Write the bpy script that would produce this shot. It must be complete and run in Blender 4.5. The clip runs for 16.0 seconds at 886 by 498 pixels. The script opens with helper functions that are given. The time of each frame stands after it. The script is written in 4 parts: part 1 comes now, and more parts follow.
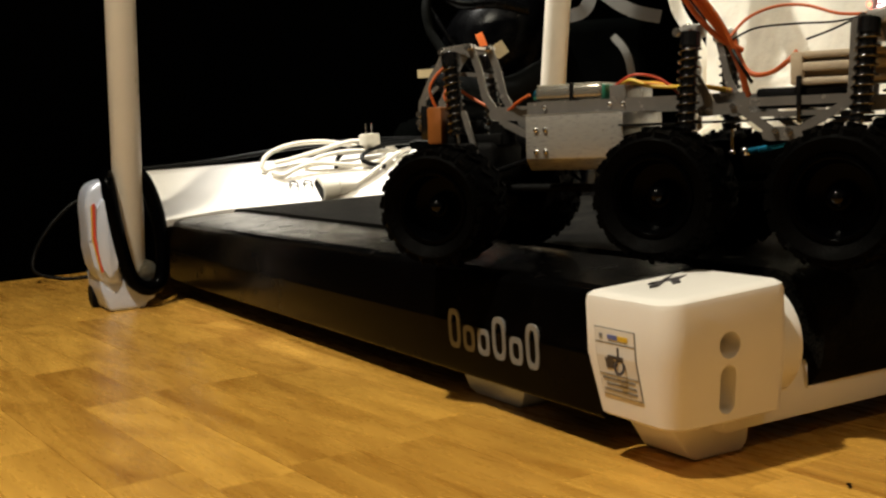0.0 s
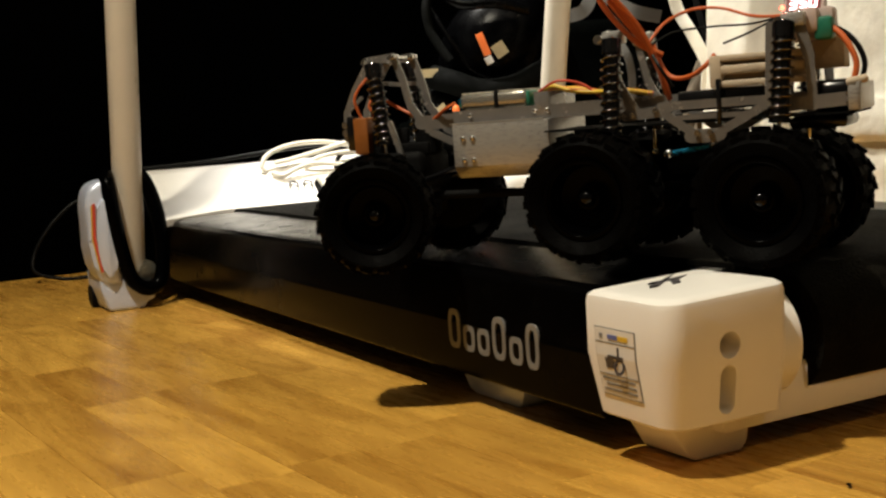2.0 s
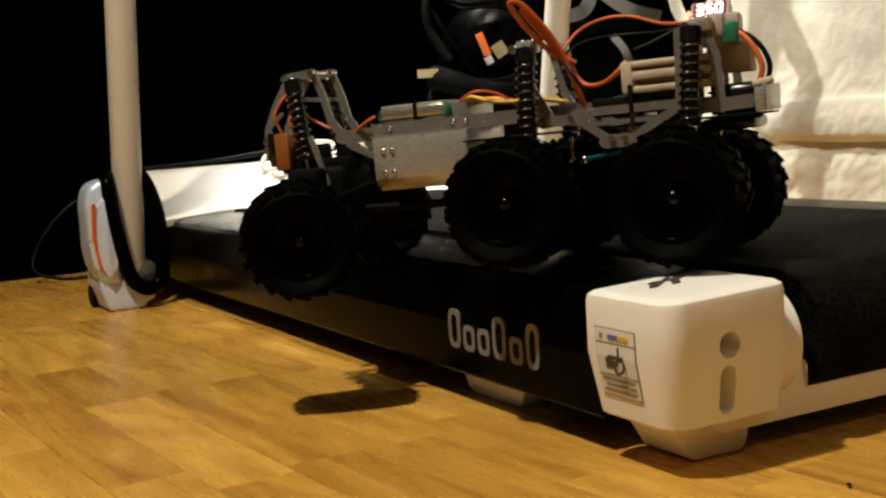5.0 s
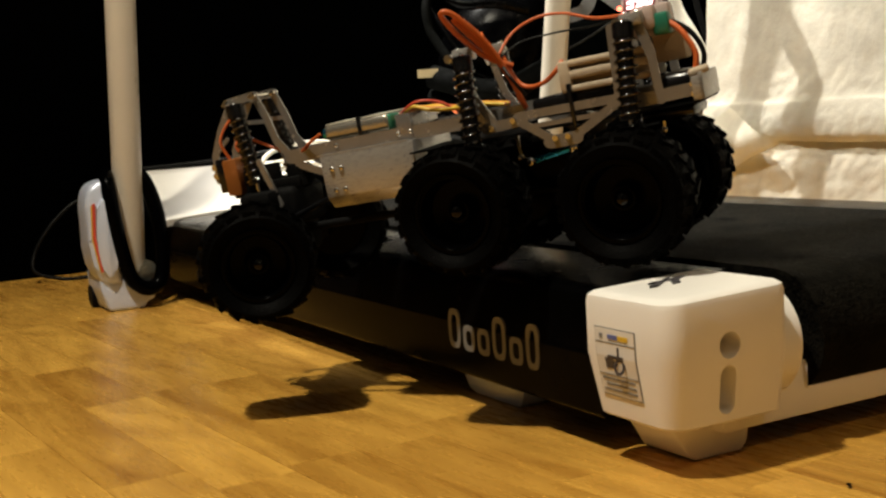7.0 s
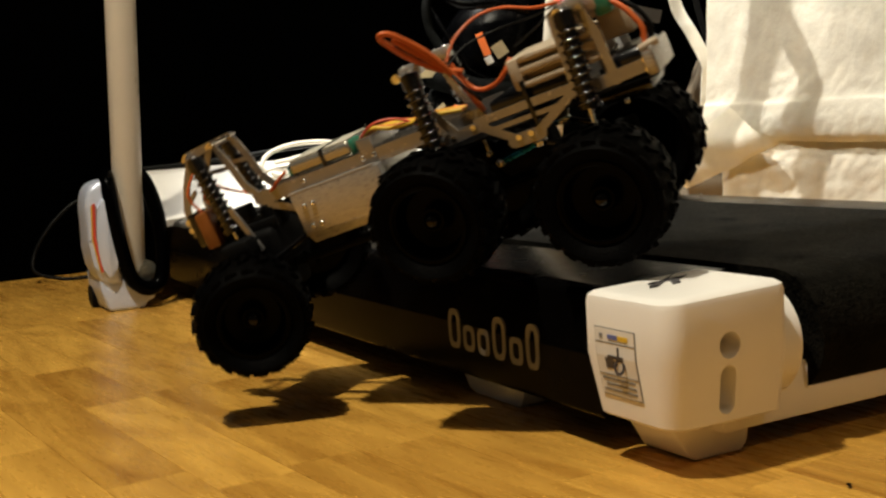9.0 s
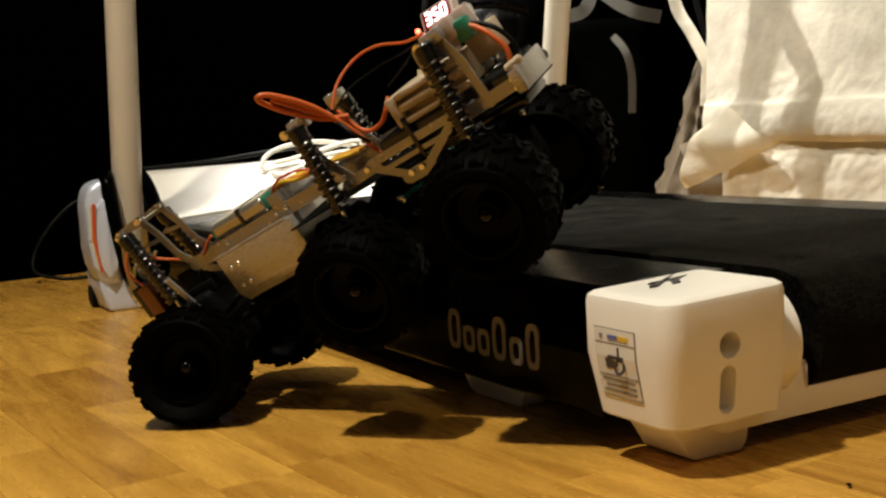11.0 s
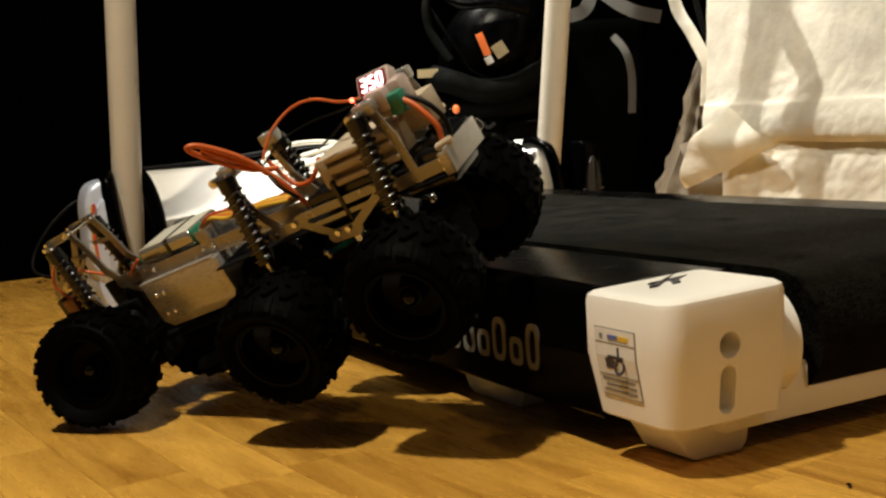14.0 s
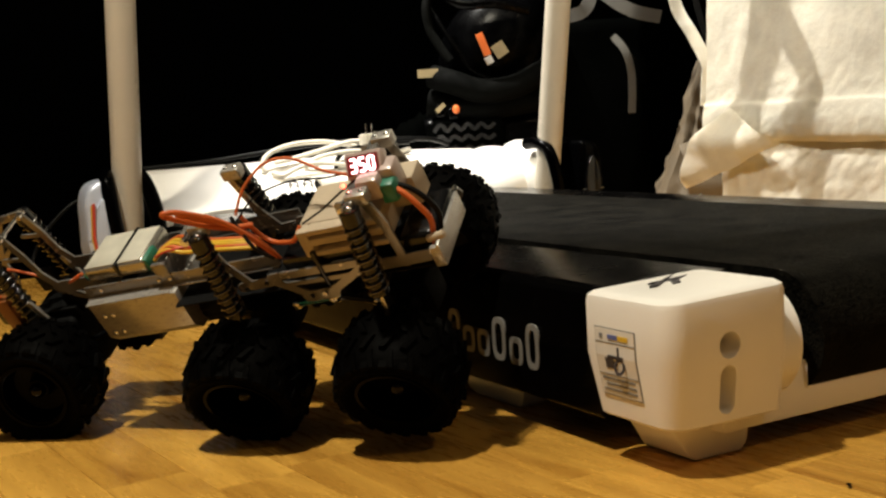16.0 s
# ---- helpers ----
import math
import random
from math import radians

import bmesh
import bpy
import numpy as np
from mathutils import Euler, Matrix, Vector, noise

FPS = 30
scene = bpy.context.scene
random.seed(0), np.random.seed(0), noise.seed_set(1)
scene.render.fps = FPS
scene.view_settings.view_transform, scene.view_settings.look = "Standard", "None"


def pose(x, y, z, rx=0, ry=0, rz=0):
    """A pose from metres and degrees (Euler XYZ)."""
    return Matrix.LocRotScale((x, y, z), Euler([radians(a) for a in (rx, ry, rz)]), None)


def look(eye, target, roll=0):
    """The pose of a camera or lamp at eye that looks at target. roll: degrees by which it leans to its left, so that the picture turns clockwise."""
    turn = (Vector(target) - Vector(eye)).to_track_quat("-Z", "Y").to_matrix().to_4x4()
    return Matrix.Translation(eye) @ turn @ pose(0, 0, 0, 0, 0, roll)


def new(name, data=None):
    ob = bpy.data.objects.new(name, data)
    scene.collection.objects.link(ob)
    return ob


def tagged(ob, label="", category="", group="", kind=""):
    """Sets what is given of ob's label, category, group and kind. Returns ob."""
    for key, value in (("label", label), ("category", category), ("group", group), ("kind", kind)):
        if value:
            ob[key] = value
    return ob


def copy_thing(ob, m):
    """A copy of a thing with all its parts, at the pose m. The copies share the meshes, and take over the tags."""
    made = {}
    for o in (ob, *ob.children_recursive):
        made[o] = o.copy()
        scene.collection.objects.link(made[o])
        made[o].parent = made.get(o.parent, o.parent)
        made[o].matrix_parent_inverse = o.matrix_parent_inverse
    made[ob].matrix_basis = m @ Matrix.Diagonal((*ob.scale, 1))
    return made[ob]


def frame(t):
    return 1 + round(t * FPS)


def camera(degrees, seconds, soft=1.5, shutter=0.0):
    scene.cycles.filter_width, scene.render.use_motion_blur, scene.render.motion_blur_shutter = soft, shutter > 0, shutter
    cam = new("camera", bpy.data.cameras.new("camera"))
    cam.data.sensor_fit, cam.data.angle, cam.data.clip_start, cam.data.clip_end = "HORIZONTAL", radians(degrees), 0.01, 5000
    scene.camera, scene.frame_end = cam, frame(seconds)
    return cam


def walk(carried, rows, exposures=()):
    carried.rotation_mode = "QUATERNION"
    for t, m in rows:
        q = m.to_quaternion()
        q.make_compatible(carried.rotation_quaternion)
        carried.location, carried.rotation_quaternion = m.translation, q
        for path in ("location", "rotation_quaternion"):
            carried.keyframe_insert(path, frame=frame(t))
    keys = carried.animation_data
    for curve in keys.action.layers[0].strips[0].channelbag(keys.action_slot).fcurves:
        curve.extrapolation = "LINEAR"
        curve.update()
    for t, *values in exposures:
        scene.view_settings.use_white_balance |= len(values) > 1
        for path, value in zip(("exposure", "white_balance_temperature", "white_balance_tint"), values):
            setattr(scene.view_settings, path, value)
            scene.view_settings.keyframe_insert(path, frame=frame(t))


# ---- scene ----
# the camera stands on the floor beside the treadmill
cam = camera(40.94, 16.0, soft=2.4, shutter=0.4)
EYE, AIM = (-0.5285, -0.6544, 0.2679), (0.0333, 0.3977, 0.1355)
walk(cam, [(0.0, look(EYE, AIM, -3.80)), (16.0, look(EYE, AIM, -3.80))])

# ---- light ----
world = bpy.data.worlds.new("world")
scene.world = world
world.use_nodes = True
world.node_tree.nodes["Background"].inputs[0].default_value = (0.9, 0.75, 0.6, 1)
world.node_tree.nodes["Background"].inputs[1].default_value = 0.001
scene.view_settings.exposure = 0.0


def lamp(name, at, watts, colour, size):
    d = bpy.data.lights.new(name, "POINT")
    d.energy, d.color, d.shadow_soft_size = watts, colour, size
    ob = new(name, d)
    ob.location = at
    return ob


lamp("room_lamp", (-0.84, 0.04, 2.30), 222, (1.0, 0.92, 0.74), 0.040)
lamp("room_lamp", (0.60, -1.80, 2.30), 34, (1.0, 0.80, 0.52), 0.060)


def spot(name, at, aim, watts, colour, size, cone, blend):
    d = bpy.data.lights.new(name, "SPOT")
    d.energy, d.color, d.shadow_soft_size, d.spot_size, d.spot_blend = watts, colour, size, radians(cone), blend
    ob = new(name, d)
    ob.matrix_basis = look(at, aim)
    return ob


for x, watts in ((0.40, 125), (0.10, 325)):
    spot("ceiling_spot", (x, 1.71, 1.95), (0.78, 1.02, 0.2), watts, (1.0, 0.96, 0.87), 0.014, 53, 0.6)


# ---- materials ----
def nodes_of(name):
    m = bpy.data.materials.new(name)
    m.use_nodes = True
    nt = m.node_tree
    return m, nt, nt.nodes["Principled BSDF"]


def mat(name, colour, rough=0.5, metal=0.0, vary=0.12, scale=60.0, bump=0.0, bump_scale=400.0, coat=0.0, piece=0.0, stretch=(1, 1, 1), spec=0.5):
    """A plain surface with two scales of variation, and fine relief."""
    m, nt, b = nodes_of(name)
    link = nt.links.new
    tc = nt.nodes.new("ShaderNodeTexCoord")
    mp = nt.nodes.new("ShaderNodeMapping")
    mp.inputs["Scale"].default_value = stretch
    link(tc.outputs["Object"], mp.inputs[0])
    n1 = nt.nodes.new("ShaderNodeTexNoise")
    n1.inputs["Scale"].default_value, n1.inputs["Detail"].default_value = scale, 6
    link(mp.outputs[0], n1.inputs["Vector"])
    n2 = nt.nodes.new("ShaderNodeTexNoise")
    n2.inputs["Scale"].default_value = scale * 0.12
    link(mp.outputs[0], n2.inputs["Vector"])
    add = nt.nodes.new("ShaderNodeMath")
    add.operation = "ADD"
    link(n1.outputs["Fac"], add.inputs[0])
    link(n2.outputs["Fac"], add.inputs[1])
    src = add.outputs[0]
    if piece:
        oi = nt.nodes.new("ShaderNodeObjectInfo")
        mu = nt.nodes.new("ShaderNodeMath")
        mu.operation = "MULTIPLY_ADD"
        mu.inputs[1].default_value = piece
        link(oi.outputs["Random"], mu.inputs[0])
        link(src, mu.inputs[2])
        src = mu.outputs[0]
    ramp = nt.nodes.new("ShaderNodeMapRange")
    ramp.inputs[1].default_value, ramp.inputs[2].default_value = 0.6, 1.4
    ramp.inputs[3].default_value, ramp.inputs[4].default_value = 1 - min(vary, 1.5), 1 + vary
    link(src, ramp.inputs[0])
    mix = nt.nodes.new("ShaderNodeVectorMath")
    mix.operation = "SCALE"
    mix.inputs[0].default_value = colour
    link(ramp.outputs[0], mix.inputs["Scale"])
    link(mix.outputs[0], b.inputs["Base Color"])
    rr = nt.nodes.new("ShaderNodeMapRange")
    rr.inputs[1].default_value, rr.inputs[2].default_value = 0.3, 0.7
    rr.inputs[3].default_value, rr.inputs[4].default_value = max(0.02, rough * 0.8), min(1, rough * 1.2)
    link(n1.outputs["Fac"], rr.inputs[0])
    link(rr.outputs[0], b.inputs["Roughness"])
    b.inputs["Metallic"].default_value = metal
    b.inputs["Specular IOR Level"].default_value = spec
    b.inputs["Coat Weight"].default_value = coat
    b.inputs["Coat Roughness"].default_value = 0.12
    if bump:
        n3 = nt.nodes.new("ShaderNodeTexNoise")
        n3.inputs["Scale"].default_value, n3.inputs["Detail"].default_value = bump_scale, 3
        link(mp.outputs[0], n3.inputs["Vector"])
        bp = nt.nodes.new("ShaderNodeBump")
        bp.inputs["Strength"].default_value, bp.inputs["Distance"].default_value = bump, 0.002
        link(n3.outputs["Fac"], bp.inputs["Height"])
        link(bp.outputs[0], b.inputs["Normal"])
    return m


def wood_mat():
    m, nt, b = nodes_of("laminate")
    link = nt.links.new
    tc = nt.nodes.new("ShaderNodeTexCoord")
    oi = nt.nodes.new("ShaderNodeObjectInfo")
    geo = nt.nodes.new("ShaderNodeNewGeometry")
    off = nt.nodes.new("ShaderNodeVectorMath")
    off.operation = "MULTIPLY_ADD"
    comb = nt.nodes.new("ShaderNodeCombineXYZ")
    both = nt.nodes.new("ShaderNodeMath")
    both.operation = "ADD"
    link(oi.outputs["Random"], both.inputs[0])
    link(geo.outputs["Random Per Island"], both.inputs[1])
    for i in range(3):
        link(both.outputs[0], comb.inputs[i])
    off.inputs[1].default_value = (7.0, 11.0, 3.0)
    link(comb.outputs[0], off.inputs[0])
    link(tc.outputs["Object"], off.inputs[2])
    mp = nt.nodes.new("ShaderNodeMapping")
    mp.inputs["Scale"].default_value = (11, 1.5, 11)
    link(off.outputs[0], mp.inputs[0])
    n = nt.nodes.new("ShaderNodeTexNoise")
    n.inputs["Scale"].default_value, n.inputs["Detail"].default_value, n.inputs["Distortion"].default_value = 2.0, 3, 1.7
    link(mp.outputs[0], n.inputs["Vector"])
    n2 = nt.nodes.new("ShaderNodeTexNoise")
    n2.inputs["Scale"].default_value, n2.inputs["Detail"].default_value = 16, 6
    link(mp.outputs[0], n2.inputs["Vector"])
    s = nt.nodes.new("ShaderNodeMath")
    s.operation = "MULTIPLY_ADD"
    s.inputs[1].default_value = 0.055
    link(n2.outputs["Fac"], s.inputs[0])
    link(n.outputs["Fac"], s.inputs[2])
    t = nt.nodes.new("ShaderNodeMath")
    t.operation = "MULTIPLY_ADD"
    t.inputs[1].default_value = 0.26
    fr = nt.nodes.new("ShaderNodeMath")
    fr.operation = "FRACT"
    link(both.outputs[0], fr.inputs[0])
    link(fr.outputs[0], t.inputs[0])
    link(s.outputs[0], t.inputs[2])
    ramp = nt.nodes.new("ShaderNodeValToRGB")
    e = ramp.color_ramp.elements
    e[0].position, e[0].color = 0.31, (0.285, 0.122, 0.015, 1)
    e[1].position, e[1].color = 0.96, (0.68, 0.372, 0.066, 1)
    link(t.outputs[0], ramp.inputs[0])
    link(ramp.outputs[0], b.inputs["Base Color"])
    rr = nt.nodes.new("ShaderNodeMapRange")
    rr.inputs[3].default_value, rr.inputs[4].default_value = 0.20, 0.36
    link(n2.outputs["Fac"], rr.inputs[0])
    link(rr.outputs[0], b.inputs["Roughness"])
    bp = nt.nodes.new("ShaderNodeBump")
    bp.inputs["Strength"].default_value, bp.inputs["Distance"].default_value = 0.08, 0.001
    link(n2.outputs["Fac"], bp.inputs["Height"])
    link(bp.outputs[0], b.inputs["Normal"])
    return m


def glow(name, colour, strength):
    m, nt, b = nodes_of(name)
    b.inputs["Base Color"].default_value = (0.02, 0.01, 0.01, 1)
    b.inputs["Emission Color"].default_value = (*colour, 1)
    b.inputs["Emission Strength"].default_value = strength
    return m


WOOD = wood_mat()
JOINT = mat("joint", (0.10, 0.05, 0.015), 0.8)
# unseen walls and ceiling: base colours kept dark to hold down bounced fill
WALL = mat("low_bounce_wall", (0.03, 0.026, 0.022), 0.8, scale=5, bump=0.1)
CEIL = mat("low_bounce_ceiling", (0.08, 0.075, 0.066), 0.9, scale=4, bump=0.1)
# near-black without specular: the background's darkness is put into the wall colour
UNLITWALL = mat("unlit_wall", (0.0003, 0.0003, 0.0003), 0.95, scale=9, vary=0.3, spec=0.0)
GLOSSBLACK = mat("gloss_black", (0.0008, 0.0007, 0.0007), 0.24, scale=25, vary=0.3, bump=0.03, bump_scale=150, spec=0.06)
BELT = mat("belt_rubber", (0.0042, 0.0038, 0.0029), 0.7, scale=190, vary=1.6, bump=1.0, bump_scale=380, spec=0.02)
WHITE = mat("white_plastic", (0.86, 0.83, 0.78), 0.38, scale=14, vary=0.05, bump=0.06, bump_scale=500)
SILVER = mat("silver_paint", (0.54, 0.59, 0.72), 0.34, metal=0.25, scale=18, vary=0.06)
POLE = mat("pole_enamel", (0.50, 0.45, 0.37), 0.32, scale=16, vary=0.07)
BLACKPL = mat("black_plastic", (0.004, 0.004, 0.0045), 0.22, scale=40, vary=0.3)
MATTBLACK = mat("matt_black", (0.0025, 0.0025, 0.0025), 0.7, scale=50, vary=0.4, bump=0.2, spec=0.08)
RUBBER = mat("tyre_rubber", (0.0007, 0.0006, 0.0005), 0.55, scale=90, vary=0.4, bump=0.35, bump_scale=600, spec=0.02)
RIM = mat("rim_black", (0.0004, 0.0004, 0.0005), 0.22, scale=60, vary=0.3, spec=0.03)
HUB = mat("hub_gloss", (0.001, 0.001, 0.0012), 0.12, scale=60, vary=0.3, spec=0.2)
ALU = mat("brushed_aluminium", (0.40, 0.385, 0.36), 0.30, metal=0.55, scale=120, vary=0.10, bump=0.015, stretch=(1, 14, 14))
PLATE = mat("cut_aluminium", (0.27, 0.255, 0.24), 0.24, metal=0.6, scale=90, vary=0.14)
STEEL = mat("bright_steel", (0.72, 0.71, 0.70), 0.16, metal=1.0, scale=80, vary=0.1)
SPRING = mat("spring_steel", (0.13, 0.125, 0.12), 0.14, metal=1.0, scale=80, vary=0.2)
ORANGE = mat("orange_wire", (0.52, 0.105, 0.02), 0.45, scale=60, vary=0.15)
YELLOW = mat("yellow_wire", (0.62, 0.40, 0.03), 0.45, scale=60, vary=0.15)
BLACKWIRE = mat("black_wire", (0.0025, 0.0025, 0.0025), 0.4, scale=60, spec=0.14)
GREEN = mat("green_connector", (0.012, 0.14, 0.085), 0.4, scale=80)
AMBER = mat("amber_block", (0.22, 0.07, 0.012), 0.45, scale=70, vary=0.2)
FOAM = mat("cream_foam", (0.44, 0.36, 0.26), 0.8, scale=90, vary=0.1, bump=0.25)
WRAP = mat("grey_wrap", (0.40, 0.38, 0.33), 0.2, metal=0.75, scale=50, vary=0.2, bump=0.15, bump_scale=120)
BLUE = mat("blue_anodised", (0.03, 0.30, 0.50), 0.25, metal=0.9, scale=60)
CLEAR = mat("clear_shrink", (0.45, 0.36, 0.33), 0.2, scale=70, vary=0.25)
REDGLOW = glow("red_lens", (1.0, 0.02, 0.015), 0.14)
DIGIT = glow("digit_glow", (1.0, 0.50, 0.52), 8)
REDLED = glow("red_led", (1.0, 0.10, 0.05), 9)
RED = mat("red_stripe", (0.50, 0.06, 0.03), 0.4, scale=40)
GREY = mat("grey_print", (0.17, 0.165, 0.155), 0.5, scale=60)
DARKPRINT = mat("dark_print", (0.045, 0.04, 0.045), 0.5, scale=60)
DULL = mat("dull_zinc", (0.22, 0.22, 0.19), 0.38, metal=0.8, scale=70, vary=0.25)
BLUEPRINT = mat("blue_print", (0.10, 0.12, 0.30), 0.5, scale=60)
PACKLABEL = mat("pack_label", (0.46, 0.44, 0.37), 0.5, scale=70, vary=0.25)
PAPER = mat("label_paper", (0.70, 0.67, 0.62), 0.5, scale=60, vary=0.05)
CANVAS = mat("cream_canvas", (0.84, 0.80, 0.69), 0.85, scale=22, vary=0.12, bump=1.0, bump_scale=42)
STRAP = mat("grey_webbing", (0.075, 0.071, 0.062), 0.75, scale=80, bump=0.3)
CORD = mat("white_cord", (0.70, 0.66, 0.57), 0.42, scale=40, vary=0.06)
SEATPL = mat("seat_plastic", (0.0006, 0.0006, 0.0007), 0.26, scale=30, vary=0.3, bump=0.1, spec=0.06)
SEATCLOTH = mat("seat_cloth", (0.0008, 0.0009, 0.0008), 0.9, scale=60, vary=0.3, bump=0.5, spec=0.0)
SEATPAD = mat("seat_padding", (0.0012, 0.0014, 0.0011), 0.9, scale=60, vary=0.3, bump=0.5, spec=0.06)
ORANGELAB = mat("orange_label", (0.75, 0.16, 0.03), 0.5, scale=50)
CREAMLAB = mat("cream_label", (0.34, 0.27, 0.15), 0.5, scale=50)


# ---- mesh helpers ----
def link_mesh(name, bm, material, smooth=35):
    me = bpy.data.meshes.new(name)
    bmesh.ops.recalc_face_normals(bm, faces=bm.faces)
    bm.to_mesh(me)
    bm.free()
    me.materials.append(material)
    if smooth:
        me.shade_smooth()
        me.set_sharp_from_angle(angle=radians(smooth))
    return new(name, me)


def part(name, bm, material, parent, label="", smooth=35):
    ob = link_mesh(name, bm, material, smooth)
    ob.parent = parent
    if label:
        ob["label"] = label
    return ob


def thing(name, m=None):
    ob = new(name)
    ob.empty_display_size = 0.05
    ob.matrix_basis = m or Matrix()
    return ob


def cat(*bms):
    """Joins meshes into the first one."""
    out = bms[0]
    for b in bms[1:]:
        me = bpy.data.meshes.new("tmp")
        b.to_mesh(me)
        out.from_mesh(me)
        bpy.data.meshes.remove(me)
        b.free()
    return out


def box(x0, x1, y0, y1, z0, z1, r=0.0, seg=2, m=None):
    bm = bmesh.new()
    bmesh.ops.create_cube(bm, size=1)
    for v in bm.verts:
        v.co = Vector(((x0 + x1) / 2 + v.co.x * (x1 - x0), (y0 + y1) / 2 + v.co.y * (y1 - y0), (z0 + z1) / 2 + v.co.z * (z1 - z0)))
    if r:
        bmesh.ops.bevel(bm, geom=list(bm.edges), offset=r, segments=seg, profile=0.5, affect="EDGES")
    if m:
        bm.transform(m)
    return bm


def rod(a, b, r, seg=14, r2=None, bevel=0.0):
    bm = bmesh.new()
    a, b = Vector(a), Vector(b)
    d = b - a
    bmesh.ops.create_cone(bm, cap_ends=True, segments=seg, radius1=r, radius2=r if r2 is None else r2, depth=d.length)
    if bevel:
        bmesh.ops.bevel(bm, geom=[e for e in bm.edges if abs(e.verts[0].co.z - e.verts[1].co.z) < 1e-6], offset=bevel, segments=2, affect="EDGES")
    bm.transform(Matrix.Translation((a + b) / 2) @ d.to_track_quat("Z", "Y").to_matrix().to_4x4())
    return bm


def ball(at, r, scale=(1, 1, 1), seg=12):
    bm = bmesh.new()
    bmesh.ops.create_uvsphere(bm, u_segments=seg, v_segments=max(6, seg // 2), radius=r)
    bm.transform(Matrix.Translation(at) @ Matrix.Diagonal((*scale, 1)))
    return bm


def smooth_path(points, n=8, closed=False):
    p = [Vector(q) for q in points]
    out = []
    k = len(p)
    for i in range(k if closed else k - 1):
        if closed:
            a, b, c, d = p[i - 1], p[i], p[(i + 1) % k], p[(i + 2) % k]
        else:
            a, b, c, d = p[max(i - 1, 0)], p[i], p[i + 1], p[min(i + 2, k - 1)]
        for j in range(n):
            t = j / n
            out.append(0.5 * (2 * b + (c - a) * t + (2 * a - 5 * b + 4 * c - d) * t * t + (3 * b - a - 3 * c + d) * t ** 3))
    if not closed:
        out.append(p[-1])
    return out


def tube(points, r, seg=8, n=8, flat=None, smooth=True):
    """A round cord along a path, or with flat=(half width, half thickness, up) a strap."""
    path = smooth_path(points, n) if smooth else [Vector(q) for q in points]
    bm = bmesh.new()
    rings = []
    side = None
    for i, p in enumerate(path):
        d = (path[min(i + 1, len(path) - 1)] - path[max(i - 1, 0)]).normalized()
        if flat:
            s = d.cross(Vector(flat[2])).normalized()
            u = s.cross(d)
            ring = [bm.verts.new(p + s * a * flat[0] + u * b * flat[1]) for a, b in ((1, 1), (-1, 1), (-1, -1), (1, -1))]
        else:
            if side is None:
                side = d.orthogonal().normalized()
            side = (side - d * side.dot(d)).normalized()
            u = d.cross(side)
            ring = [bm.verts.new(p + (side * math.cos(a) + u * math.sin(a)) * r) for a in (2 * math.pi * k / seg for k in range(seg))]
        rings.append(ring)
    for a, b in zip(rings, rings[1:]):
        for k in range(len(a)):
            bm.faces.new((a[k], a[(k + 1) % len(a)], b[(k + 1) % len(a)], b[k]))
    bm.faces.new(rings[0][::-1])
    bm.faces.new(rings[-1])
    return bm


def prism(outline, axis, lo, hi, r=0.0, seg=2):
    """An outline of (a, b) drawn out along an axis: 'x' takes (y, z), 'y' takes (x, z), 'z' takes (x, y)."""
    bm = bmesh.new()

    def put(a, b, h):
        return bm.verts.new({"x": (h, a, b), "y": (a, h, b), "z": (a, b, h)}[axis])

    low = [put(a, b, lo) for a, b in outline]
    high = [put(a, b, hi) for a, b in outline]
    n = len(outline)
    for i in range(n):
        bm.faces.new((low[i], low[(i + 1) % n], high[(i + 1) % n], high[i]))
    bm.faces.new(low[::-1])
    bm.faces.new(high)
    if r:
        bmesh.ops.bevel(bm, geom=list(bm.edges), offset=r, segments=seg, profile=0.5, affect="EDGES")
    return bm


def bars(strips, y0, y1, w):
    """A cut plate in the x-z plane: strips between points, with round ends."""
    out = []
    for a, b, *ww in strips:
        k = ww[0] if ww else w
        a, b = Vector((a[0], 0, a[1])), Vector((b[0], 0, b[1]))
        d = (b - a).normalized()
        s = Vector((-d.z, 0, d.x)) * k / 2
        pts = [a - s, b - s]
        pts += [b + d * k / 2 * math.sin(t) - s * math.cos(t) for t in (0.8, 1.57, 2.35)]
        pts += [b + s, a + s]
        pts += [a - d * k / 2 * math.sin(t) + s * math.cos(t) for t in (0.8, 1.57, 2.35)]
        out.append(prism([(p.x, p.z) for p in pts], "y", y0, y1))
    return cat(*out)


def spin(profile, seg=40):
    """A profile of (radius, y) turned round the y axis."""
    bm = bmesh.new()
    rings = []
    for k in range(seg):
        a = 2 * math.pi * k / seg
        rings.append([bm.verts.new((r * math.cos(a), y, r * math.sin(a))) for r, y in profile])
    n = len(profile)
    for k in range(seg):
        A, B = rings[k], rings[(k + 1) % seg]
        for i in range(n - 1):
            bm.faces.new((A[i], A[i + 1], B[i + 1], B[i]))
    return bm


def carve(bm, cutter):
    """Cuts one mesh out of another."""
    obs = []
    for b in (bm, cutter):
        me = bpy.data.meshes.new("tmp")
        bmesh.ops.recalc_face_normals(b, faces=b.faces)
        b.to_mesh(me)
        b.free()
        obs.append(new("tmp", me))
    mod = obs[0].modifiers.new("cut", "BOOLEAN")
    mod.operation, mod.object, mod.solver = "DIFFERENCE", obs[1], "EXACT"
    bpy.context.view_layer.update()
    dg = bpy.context.evaluated_depsgraph_get()
    out = bmesh.new()
    out.from_mesh(obs[0].evaluated_get(dg).to_mesh())
    for ob in obs:
        bpy.data.objects.remove(ob)
    return out


